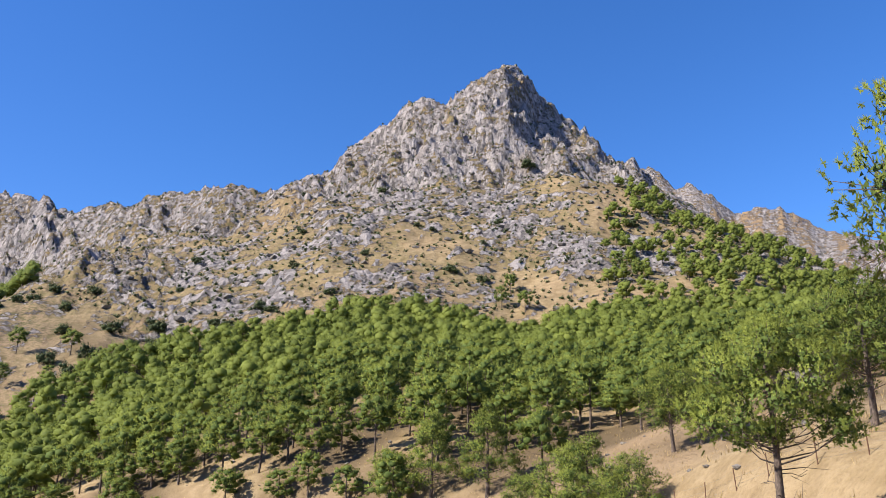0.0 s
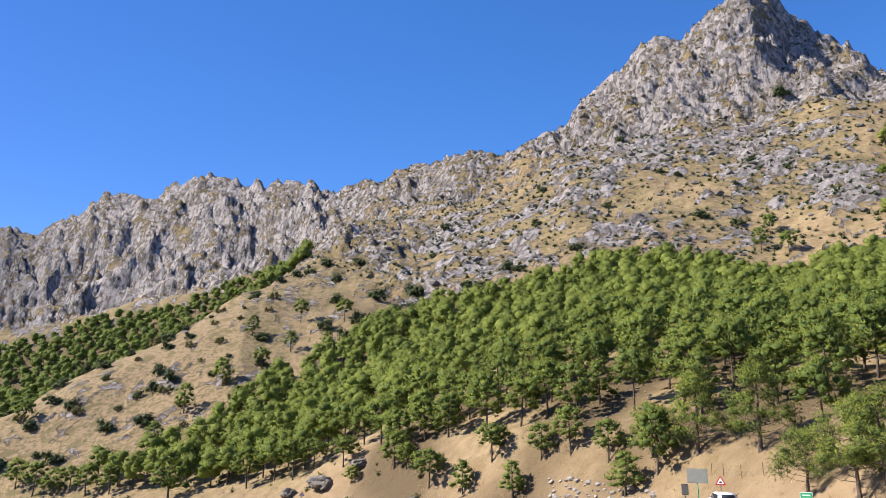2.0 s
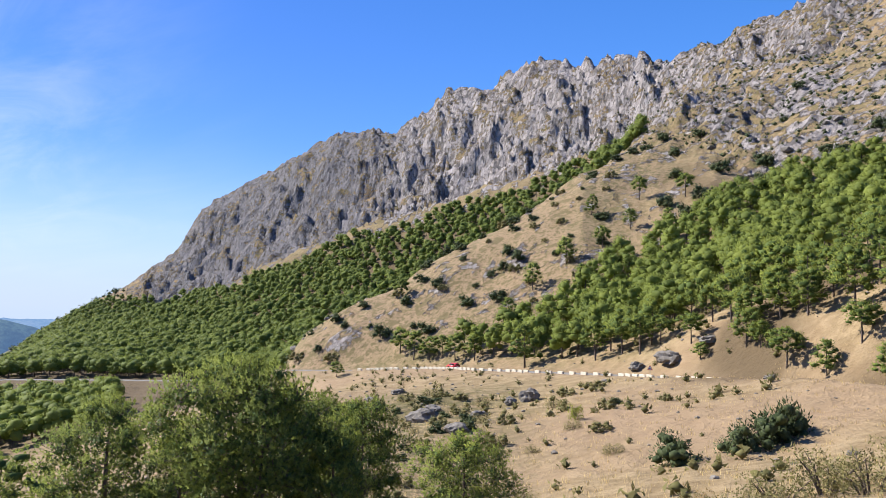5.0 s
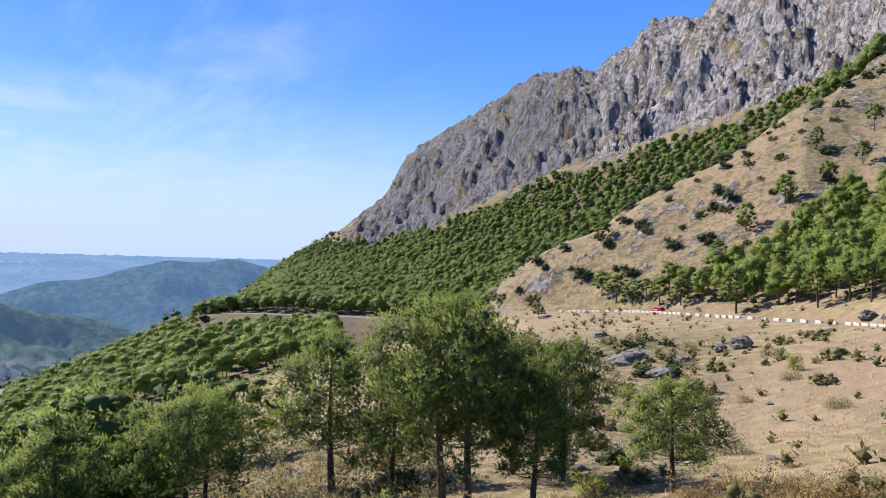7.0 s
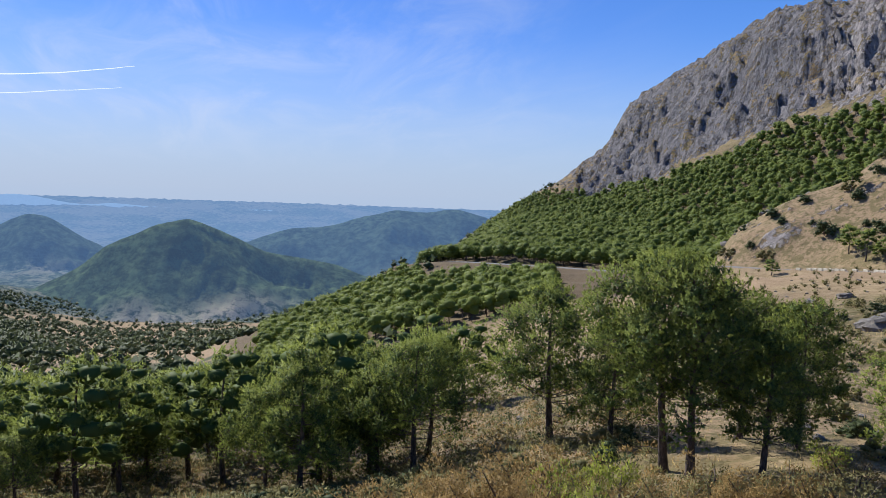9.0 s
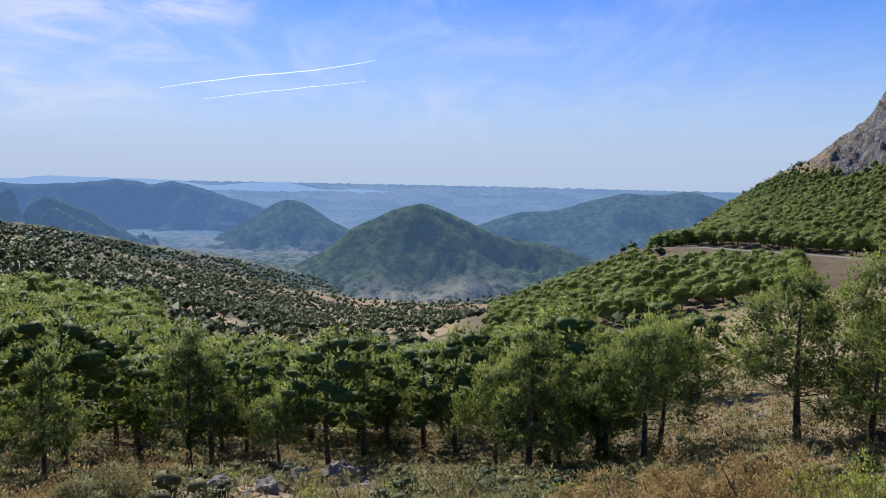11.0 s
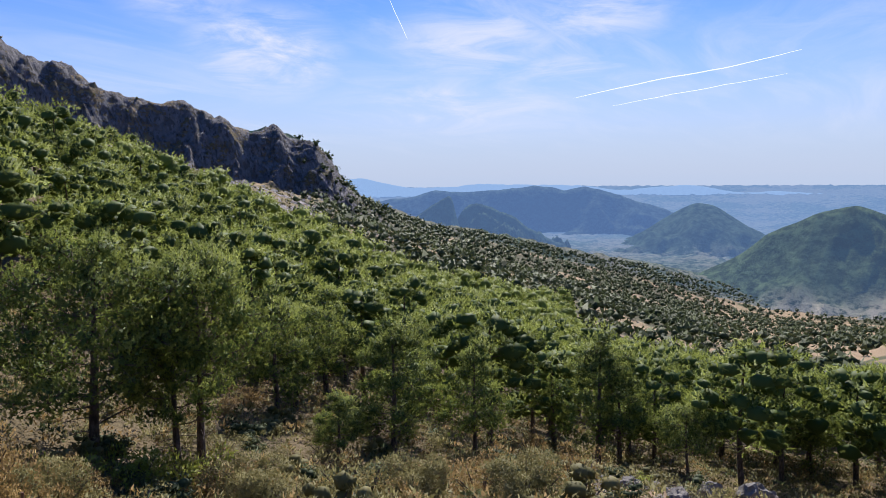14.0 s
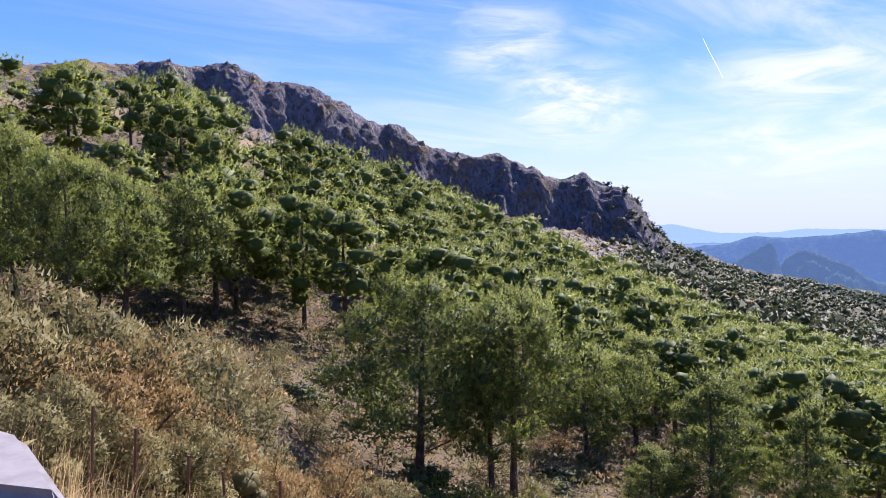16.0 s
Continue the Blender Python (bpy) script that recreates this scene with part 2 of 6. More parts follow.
M_GROUND = material("dry_hillside", ground_look)
M_PINE = material("pine_needles", leaf_look((0.075, 0.110, 0.030), (0.365, 0.410, 0.090), 0.44))
# darker copy of the needles, with the crown's inner shade in its colour
M_PINE_SHADE = material("pine_inner_shade", leaf_look((0.052, 0.080, 0.023), (0.15, 0.20, 0.05), 0.3))
M_OAK = material("oak_leaves", leaf_look((0.036, 0.052, 0.022), (0.095, 0.115, 0.05), 0.2))
M_SCRUB = material("scrub_leaves", leaf_look((0.10, 0.10, 0.038), (0.27, 0.235, 0.10), 0.32))
M_BROWN = material("autumn_leaves", leaf_look((0.15, 0.095, 0.04), (0.38, 0.26, 0.10), 0.35))
M_LIME = material("yellow_green_leaves", leaf_look((0.14, 0.17, 0.03), (0.36, 0.38, 0.07), 0.40))
M_STRAW = material("dry_grass", leaf_look((0.32, 0.22, 0.09), (0.62, 0.48, 0.24), 0.35))
M_BARK = material("pine_bark", bark_look)
M_STONE = material("limestone", stone_look((0.105, 0.092, 0.08), (0.20, 0.178, 0.155)))
M_PALE = material("bleached_limestone", stone_look((0.22, 0.20, 0.18), (0.40, 0.365, 0.33)))
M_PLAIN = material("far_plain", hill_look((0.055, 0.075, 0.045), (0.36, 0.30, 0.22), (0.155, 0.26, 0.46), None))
M_ROAD = material("asphalt", asphalt_look)

# ---------------------------------------------------------------- noise
_perm = np.random.RandomState(7).permutation(512)
_grad = np.random.RandomState(8).normal(size=(512, 3))
_grad /= np.linalg.norm(_grad, axis=1)[:, None]


def perlin(x, y, z):
    xi, yi, zi = np.floor(x).astype(int), np.floor(y).astype(int), np.floor(z).astype(int)
    fx, fy, fz = x - xi, y - yi, z - zi
    u, v, w = (f * f * f * (f * (f * 6 - 15) + 10) for f in (fx, fy, fz))
    out = 0.0
    for a in (0, 1):
        for b in (0, 1):
            for c in (0, 1):
                g = _grad[_perm[(_perm[(_perm[(xi + a) & 511] + yi + b) & 511] + zi + c) & 511]]
                d = g[..., 0] * (fx - a) + g[..., 1] * (fy - b) + g[..., 2] * (fz - c)
                out = out + d * (u if a else 1 - u) * (v if b else 1 - v) * (w if c else 1 - w)
    return out * 1.5


def fractal(x, y, z, octaves, ridged=False, gain=0.5):
    total, amp = 0.0, 1.0
    for o in range(octaves):
        k = 2.03 ** o
        v = perlin(x * k + 17.3 * o, y * k + 5.1 * o, z * k + 9.7 * o)
        total = total + amp * ((1 - 2 * np.abs(v)) if ridged else v)
        amp *= gain
    return total


def smooth(x, lo, hi):
    t = np.clip((x - lo) / (hi - lo), 0, 1)
    return t * t * (3 - 2 * t)


# ---------------------------------------------------------------- the lie of the land
# Lines round the standing point: bearing (left of the first view), distance, angle above the eye.
VERGE = ((-60, 7, -14), (-20, 8, -13), (10, 9, -14), (40, 9, -20), (70, 9, -26), (100, 9, -30), (130, 9, -30), (150, 8, -27), (160, 7, -25), (175, 6, -19), (190, 6, -15))
BANK = ((-60, 20, -3), (-30, 26, -4), (-20, 30, -1.5), (-5, 34, -4), (8, 36, -8), (25, 32, -13), (40, 30, -17), (60, 26, -22), (80, 24, -25), (100, 28, -24),
        (107, 34, -21.6), (120, 30, -22.4), (135, 29, -21.6), (141, 29, -20.6), (150, 27, -18.6), (157, 25, -16), (167, 22, -11), (175, 18, -9), (190, 18, -6))
FIELD = ((-60, 40, 2), (-30, 48, 4.2), (-20, 52, 2.2), (-12, 62, 0.0), (0, 74, -2.2), (10, 78, -4.2), (20, 77, -6.5), (30, 78, -8), (40, 80, -9.6), (50, 75, -10.8),
         (60, 75, -13), (70, 70, -16), (80, 66, -19), (95, 66, -20.3), (110, 66, -19.6), (120, 62, -18), (130, 56, -15.6), (141, 52, -12.6), (150, 48, -10.4),
         (157, 48, -8.5), (167, 45, -6.5), (175, 45, -5), (190, 45, 3))
SLOPE = ((-60, 100, 10), (-30, 110, 8), (-20, 120, 7), (-12, 125, 6.2), (0, 130, 6), (10, 135, 4.5), (20, 150, 1.5), (28, 165, -1.5), (36, 185, -3.2), (44, 220, -3.6),
         (52, 255, -4.1), (58, 250, -6.2), (65, 230, -8.5), (72, 220, -11.0), (80, 215, -14.0), (90, 205, -16), (100, 205, -16), (110, 195, -13.6), (120, 180, -11),
         (130, 155, -7.5), (140, 125, -3.9), (150, 100, -1.0), (160, 86, 2.2), (170, 76, 4.6), (190, 76, 9))
BROW = ((-60, 220, 14), (-30, 230, 11), (-20, 240, 12), (-12, 250, 12.5), (-5, 255, 11), (3, 260, 13), (9, 265, 12), (14, 270, 10.8), (20, 280, 9.5), (24, 330, 12),
        (28, 370, 13.2), (30.5, 370, 12.0), (35.5, 345, 9.0), (38.8, 330, 6.9), (43.6, 310, 4.2), (47.4, 300, 2), (51.1, 290, -0.3), (54, 285, -2.2), (56, 290, -4.2),
        (58, 375, -4.9), (62, 390, -5.1), (66, 405, -5.0), (70, 420, -4.9))
BROW_LEFT = ((74.5, 435, -5), (80.7, 445, -7.4), (86, 440, -9.8), (92, 430, -11.8), (100, 430, -12.2), (106, 420, -11.2), (110, 400, -9.9), (118, 350, -8.0), (126, 320, -5.8),
             (130, 290, -4.1), (137, 240, -1.6), (145, 195, 0.7), (152, 165, 3.1), (160, 140, 6.4), (167, 128, 8.0), (175, 122, 8.3), (190, 120, 12))
HOLLOW = ((-60, 330, 14), (-30, 340, 11.6), (-22, 350, 16), (-12, 345, 18.5), (-5, 345, 18.3), (3, 345, 18.7), (9, 345, 18), (16, 360, 16), (22, 390, 16.0), (26, 425, 16.0), (28.2, 430, 14.6),
          (30.5, 440, 12.0), (36, 430, 5), (42, 420, 1.5), (48, 410, -1.5), (54, 400, -4), (58, 430, -4.4), (62, 460, -4.4), (70, 500, -4.0), (75, 520, -5), (81, 560, -8))
HOLLOW_LEFT = ((86, 580, -10.4), (92, 600, -11.3), (100, 620, -11.4), (106, 580, -10.2), (110, 560, -9.0), (114, 520, -7.9), (119, 500, -6.4), (123, 470, -5.2), (127, 440, -4.1),
               (131, 400, -3.2), (137, 370, -0.9), (145, 320, 1.8), (153, 285, 4.4), (158, 265, 6.4), (165, 240, 8.4), (175, 220, 8), (190, 220, 12))
FOOT = ((-60, 420, 13), (-31, 430, 12.6), (-25.6, 430, 15.8), (-22, 430, 17.8), (-18, 430, 20.2), (-15, 430, 22.3), (-9.8, 430, 23.8), (-5, 430, 23.3), (0, 430, 23.5),
        (5, 430, 23), (9, 430, 22.0), (13, 440, 20.3), (18, 450, 18.6), (24, 480, 17), (30, 555, 12.8), (38, 620, 10.1), (44.7, 680, 8.0), (51.6, 750, 5.5), (57.4, 800, 2.8),
        (61.6, 840, 0.3), (66, 850, -1.0), (70, 860, -2.3))
FOOT_LEFT = ((75, 850, -5.6), (80, 870, -9.0), (86, 900, -10.3), (92, 920, -10.7), (100, 920, -10.5), (106, 900, -9.4), (110, 850, -8.0), (114, 780, -7.4), (119, 700, -6.0), (123, 650, -4.9),
             (127, 600, -3.5), (130.3, 630, -1.7), (132.7, 625, -1.1), (136.8, 595, -0.1), (140.9, 578, 1.1), (145, 556, 2.7), (149.3, 540, 4.1), (153.4, 522, 5.5),
             (156.6, 512, 7.2), (162, 502, 8.9), (168, 490, 9.4), (175, 400, 8.6), (190, 400, 12))
PEAK = ((-60, 700, 13), (-31, 520, 12), (-25, 520, 14.5), (-20, 560, 18), (-15, 690, 21.6), (-13.1, 690, 23.1), (-11.3, 690, 24.9), (-9.6, 670, 26.7), (-7.8, 615, 28.8),
        (-6.7, 565, 30.4), (-5.2, 520, 31.4), (-3.6, 510, 30.8), (-1.2, 520, 29.5), (-0.2, 515, 28.7), (2.4, 510, 29.0), (4.4, 508, 27.2), (6.7, 505, 25.7), (8, 500, 24.8),
        (8.8, 498, 23.4), (9.9, 500, 22.6), (12.6, 510, 22.1), (14, 515, 21.4), (16, 520, 21.9), (20, 540, 20.8), (23.6, 570, 19.4), (26.5, 600, 18.7))
RIDGE = ((29.3, 630, 19.2), (34.1, 700, 18.6), (36.6, 730, 19.0), (38.1, 745, 18.5), (40.2, 765, 17.2), (43.4, 800, 16.7), (44.8, 815, 15.6), (47.5, 850, 13.5),
         (49.1, 870, 13.7), (51.8, 900, 13.2), (53.6, 930, 12.2), (55.7, 960, 10.8), (58.2, 990, 9.2), (61.2, 1020, 7.1), (62.8, 1030, 4.0), (64.4, 1040, 2.7),
         (66, 1050, 1.4), (68.5, 1060, -0.2), (70.2, 1060, -1.4), (72, 1060, -2.9), (74.6, 1060, -5.3), (77, 1080, -7.8), (80, 1120, -9.2))
RIDGE_LEFT = ((86, 1300, -9.7), (92, 1360, -9.6), (98, 1360, -9.4), (102, 1300, -8.7), (106, 1200, -7.6), (110, 1100, -6.9), (114, 1000, -5.9), (118, 900, -5.0), (122, 860, -4.3), (124.6, 800, -3.2),
              (127.2, 740, -1.9), (128.3, 715, -0.8), (129.4, 700, 1.25), (130.6, 690, 2.45), (133, 680, 3.55), (134.7, 660, 3.25), (136.3, 650, 3.85), (139.6, 640, 5.25), (141.3, 630, 4.85),
              (145, 610, 6.05), (149.2, 590, 8.35), (153.2, 570, 10.45), (156.5, 560, 10.35), (158.4, 555, 12.05), (163, 550, 11.55), (168, 540, 11.55), (175, 530, 10), (190, 520, 12))
BEYOND = ((-60, 900, 14), (-31.4, 900, 16.1), (-29.2, 900, 16.9), (-27.5, 900, 17.4), (-23.7, 900, 19.5), (-22.1, 900, 19.2), (-19.2, 900, 21.8), (-18.1, 900, 21.7),
          (-17, 900, 22.8), (-14.7, 900, 23.6), (-13.1, 900, 23.2), (-11, 900, 20), (0, 900, 12), (60, 1500, -2), (75, 1850, -7.2), (100, 1900, -7.0), (108, 1900, -6.9), (113, 1700, -7.0), (125, 1600, -5.2), (145, 1400, 2), (190, 900, 8))


def line(*lists):
    return np.array(sorted(row for rows in lists for row in rows), float)


AZ = np.concatenate([np.arange(-40, 182, 0.195), np.arange(182, 320, 1.5)])       # bearings of the columns
LINES = [line(VERGE), line(BANK), line(FIELD), line(SLOPE), line(BROW, BROW_LEFT), line(HOLLOW, HOLLOW_LEFT), line(FOOT, FOOT_LEFT), line(PEAK, RIDGE, RIDGE_LEFT)]
STEPS = (8, 14, 18, 26, 34, 44, 44, 64, 8, 14, 12, 14)                                # rows between two lines


def at_bearing(rows, az):
    a = np.where(az > 250, az - 360, az)
    k = np.concatenate([rows[:, 0], [300]])
    r = np.interp(np.where(a < -60, a + 360, a), k, np.append(rows[:, 1], rows[0, 1]))
    e = np.interp(np.where(a < -60, a + 360, a), k, np.append(rows[:, 2], rows[0, 2]))
    return r, EYE + r * np.tan(np.radians(e))


def knots(az):
    R, Z = [np.full_like(az, 1.2)], [np.zeros_like(az)]
    for rows in LINES:
        r, z = at_bearing(rows, az)
        R.append(np.maximum(r, R[-1] + 3)), Z.append(z)
    R.append(R[-1] * 1.14), Z.append(Z[-1] - 0.30 * np.maximum(Z[-1], 0))
    r, z = at_bearing(line(BEYOND), az)
    R.append(np.maximum(r, R[-1] * 1.15)), Z.append(z)
    R.append(np.maximum(R[-1] * 1.3, 2900)), Z.append(EYE + R[-1] * np.tan(np.radians(-4.6 + 0 * az)))
    R.append(np.full_like(az, 4600.0)), Z.append(np.full_like(az, EYE - 4600 * math.tan(radians(0.95))))
    return np.array(R), np.array(Z)


def columns(az):
    R, Z = knots(az)
    n = len(R)
    h, d = np.diff(R, axis=0), np.diff(Z, axis=0) / np.diff(R, axis=0)
    m = np.zeros_like(R)
    m[0], m[-1] = d[0], d[-1]
    same = d[:-1] * d[1:] > 0
    w1, w2 = 2 * h[1:] + h[:-1], h[1:] + 2 * h[:-1]
    with np.errstate(divide="ignore", invalid="ignore"):
        m[1:-1] = np.where(same, (w1 + w2) / (w1 / d[:-1] + w2 / d[1:]), 0.0)
    rr, zz, ss = [], [], []
    for k in range(n - 1):
        for j in range(STEPS[k]):
            t = j / STEPS[k]
            rr.append(R[k] + t * h[k])
            zz.append((2 * t**3 - 3 * t**2 + 1) * Z[k] + (t**3 - 2 * t**2 + t) * h[k] * m[k] + (3 * t**2 - 2 * t**3) * Z[k + 1] + (t**3 - t**2) * h[k] * m[k + 1])
            ss.append(np.full_like(az, k + t))
    rr.append(R[-1]), zz.append(Z[-1]), ss.append(np.full_like(az, n - 1.0))
    return np.array(rr).T, np.array(zz).T, np.array(ss).T


def spot(az, r):
    return -r * math.sin(radians(az)), r * math.cos(radians(az))


# the road: bearing, distance, angle of its surface
ROAD = ((-75, 9.5, -10), (-50, 13, -8.0), (-25, 26, -5.2), (-10, 52, -4.3), (2, 80, -3.75), (8, 93, -3.75), (15, 109, -3.8), (23, 126, -3.85), (31, 152, -3.85), (37.5, 177, -3.85),
        (44, 212, -3.85), (51, 246, -4.15), (55, 266, -4.2), (56.6, 288, -4.35), (56.8, 318, -4.5), (56.5, 350, -4.6), (58, 376, -4.8), (62, 390, -5.0), (66, 405, -4.95),
        (70, 420, -4.9), (74, 438, -4.9), (77, 470, -5.3))


def curve_through(points, step):
    """Points every step metres along a smooth curve through the given ones."""
    p = np.array(points, float)
    out = []
    for i in range(len(p) - 1):
        a, b, c, d = p[max(i - 1, 0)], p[i], p[i + 1], p[min(i + 2, len(p) - 1)]
        n = max(2, int(np.linalg.norm(c - b) / step))
        for j in range(n):
            t = j / n
            out.append(0.5 * (2 * b + (c - a) * t + (2 * a - 5 * b + 4 * c - d) * t * t + (3 * b - a - 3 * c + d) * t**3))
    out.append(p[-1])
    return np.array(out)


ROADLINE = curve_through([(*spot(a, r), EYE + r * math.tan(radians(e))) for a, r, e in ROAD], 2.0)


def road_near(x, y):
    """Distance from the road's middle, and its height there."""
    best, high = np.full(x.shape, 1e9), np.zeros(x.shape)
    for q in ROADLINE[::2]:
        d = (x - q[0]) ** 2 + (y - q[1]) ** 2
        nearer = d < best
        best, high = np.where(nearer, d, best), np.where(nearer, q[2], high)
    return np.sqrt(best), high


def window(v, lo, hi, soft):
    return smooth(v, lo - soft, lo + soft) * (1 - smooth(v, hi - soft, hi + soft))


GR, GZ, GS = columns(AZ)
GA = np.repeat(AZ[:, None], GR.shape[1], axis=1)
GX, GY = -GR * np.sin(np.radians(GA)), GR * np.cos(np.radians(GA))


def relief():
    """Crags, outcrops and humps, and the masks that go with them."""
    x, y, z, s, a, r = GX, GY, GZ, GS, GA, GR
    aw = np.where(a > 250, a - 360, a)
    crag = window(aw, -17, 11, 1.2) * smooth(s, 6.75, 7.1)                                           # the peak
    crag = np.maximum(crag, window(aw, 8, 28, 3) * smooth(s, 6.2, 7.3) * 0.75)
    crag = np.maximum(crag, window(aw, 26, 65.5, 2.0) * smooth(s, 7.0, 7.12))
    crag = np.maximum(crag, window(aw, 127, 166, 2) * smooth(s, 6.95, 7.15))
    crag = np.maximum(crag, window(aw, 20, 31, 3.0) * window(s, 5.1, 7.0, 0.5) * 0.6)
    crag = np.maximum(crag, smooth(-aw, 12, 16) * smooth(s, 9.2, 9.6) * 0.8)
    crag = crag * (1 - smooth(s, 8.0, 8.4) * smooth(aw, 60, 75))
    k = np.clip(r / 560, 0.75, 1.6)
    wx, wy = x + 14 * perlin(x / 45, y / 45, z / 45), y + 14 * perlin(x / 45 + 40, y / 45, z / 45)
    far = smooth(aw, 42, 52) * (1 - smooth(aw, 70, 80))                                              # the ridge's far end, finer to the eye
    k = k * (1 - 0.45 * far)
    butt = fractal(wx / 62, wy / 62, z / 90 + 0.3, 4, True, 0.5)
    flute = fractal((wx + 0.55 * z) / (15 * k), (wy - 0.2 * z) / (15 * k), z / (24 * k), 5, True, 0.62)
    grain = fractal(x / 7.0, y / 7.0, (z + 0.5 * x) / 8, 3, True, 0.6)
    patch = fractal(x / 60 + 3, y / 60, z / 90, 3)
    knob = fractal(x / 11 + 9, y / 11, z / 14, 4, False, 0.62)
    strata = fractal((x * 0.5 + y * 0.2) / 10, (y * 0.6) / 30, z / 9, 3, True)
    hill = smooth(r, 240, 330) * (s < 9.5) * (1 - smooth(aw, 60, 72) * (1 - smooth(aw, 122, 130)))
    out = smooth(knob + 0.55 * patch, 0.05, 0.34) * hill * (1 - crag) * smooth(s, 5.0, 5.3)
    forest = np.maximum(window(aw, 29.5, 69, 1.5) * window(s, 5.6, 6.9, 0.15), window(aw, 56.5, 90, 1.0) * window(s, 4.2, 6.9, 0.15))
    out = out * (1 - forest)
    out = np.maximum(out, window(aw, 24, 58, 3) * window(s, 4.3, 5.0, 0.2) * smooth(knob + 0.3 * patch, 0.2, 0.4) * 0.5)   # rocky flank of the spur
    tame = (1 - 0.62 * smooth(aw, 115, 130)) * (1 - 0.5 * smooth(s, 7.45, 7.95))
    dz = crag * (17.0 * (1 - 0.75 * smooth(s, 7.3, 7.95)) * (butt - 1.2) - 7.0 * tame * (flute - 0.85) - 3.8 * tame * (grain - 0.8) - 1.2 * (strata - 0.8)) * k
    dz = dz + out * (0.5 + 1.6 * np.maximum(knob, 0) - 1.3 * (grain - 0.9))
    hump = fractal(x / 34, y / 34, np.zeros_like(x), 4)
    dz = dz + hump * np.clip((r - 6) / 60, 0, 1) * np.where(s < 9, 1.5, 6.0) + hump * hill * 2.0
    dz = dz + 0.10 * fractal(x / 2.2, y / 2.2, np.zeros_like(x), 3) * smooth(r, 2, 6) * (1 - smooth(r, 60, 140))
    dz = dz + 18 * fractal(x / 240, y / 240, np.zeros_like(x), 4) * smooth(s, 9.2, 9.8) * (1 - smooth(s, 10.4, 10.9))
    d, high = road_near(x, y)
    near = r < 600
    cut = np.where(near, 1 - smooth(d, 4.2, 9 + 0.03 * r), 0.0)
    z2 = z + dz * (1 - cut)
    z2 = z2 * (1 - cut) + (high - 0.06) * cut
    rock = np.clip(crag * (0.76 + 0.22 * (flute - 1.2) + 0.25 * patch) + out, 0, 1)
    rock = np.where(crag > 0.3, rock - 0.34 * smooth(patch + 0.6 * knob, 0.2, 0.42), rock)
    rock = np.maximum(rock, hill * (1 - forest) * (0.22 + 0.30 * patch) * (1 - 0.8 * smooth(aw, 108, 120)) * smooth(s, 5.0, 5.4))
    rock = np.maximum(rock, window(aw, 96, 112, 3) * window(r, 28, 42, 5) * 0.16)
    scrub = np.clip(0.6 + 0.9 * patch, 0, 1) * hill
    scrub = np.maximum(scrub, window(aw, 28, 58, 4) * window(s, 4.0, 5.3, 0.2) * 0.8)
    rock = np.maximum(rock, window(aw, 28, 57, 3) * window(s, 4.1, 5.2, 0.15) * (0.05 + 0.22 * patch))
    scrub = np.maximum(scrub, window(aw, 38, 80, 5) * window(r, 30, 150, 20) * 0.8)
    vale = smooth(aw, 72, 84) * (1 - smooth(aw, 126, 134)) * smooth(r, 90, 200) * (s < 9.3)
    open_ = window(aw, 80, 101, 5) * smooth(r, 300, 420)
    vale = vale * (1 - smooth(fractal(x / 75, y / 75, 0 * x + 2.0, 4, False, 0.65) + 0.55 * open_ - 0.10 * smooth(aw, 102, 108), 0.14, 0.30))
    scrub = np.maximum(scrub, vale)
    litter = window(aw, -40, 26, 3) * window(s, 3.3, 5.0, 0.25) * smooth(fractal(x / 25, y / 25, 0 * x, 2), -0.35, 0.2)
    litter = np.maximum(litter, forest)
    litter = np.maximum(litter, window(aw, 112, 185, 5) * window(s, 2.2, 5.0, 0.3) * 0.9)
    under = smooth(aw, 66, 82) * window(r, 10, 110, 4) * (1 - window(aw, 95, 112, 3) * window(r, 19, 48, 4))
    scrub, litter = np.maximum(scrub, under), np.maximum(litter, under * 0.7)
    litter = np.maximum(litter, vale * 0.3 * (1 - smooth(fractal(x / 70, y / 70, 0 * x, 3), 0.12, 0.3)))
    earth = np.maximum(window(aw, 33, 57, 3) * window(s, 4.2, 5.05, 0.15) * 0.9, window(aw, 95, 112, 4) * window(r, 20, 50, 8))
    earth = np.maximum(earth, smooth(patch, -0.1, 0.4) * 0.7)
    earth = np.maximum(earth, cut * 0.6)
    rock = rock * (1 - cut * 0.7)
    # far ridge and backlit left cliffs, whose shade goes into the stone colour
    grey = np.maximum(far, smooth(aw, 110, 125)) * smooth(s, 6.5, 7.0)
    return z2, rock, scrub, litter, earth, vale, grey


GZ, G_ROCK, G_SCRUB, G_LITTER, G_EARTH, G_VALE, G_SHADE = relief()


def ground(az, r):
    """Height of the ground."""
    az = az % 360
    az = az - 360 if az > 319 else az
    i = int(np.clip(np.searchsorted(AZ, az) - 1, 0, len(AZ) - 2))
    f = min(max((az - AZ[i]) / (AZ[i + 1] - AZ[i]), 0), 1)
    return float((1 - f) * np.interp(r, GR[i], GZ[i]) + f * np.interp(r, GR[i + 1], GZ[i + 1]))


def on_ground(az, r, sink=0.0):
    x, y = spot(az, r)
    return Vector((x, y, ground(az, r) - sink))


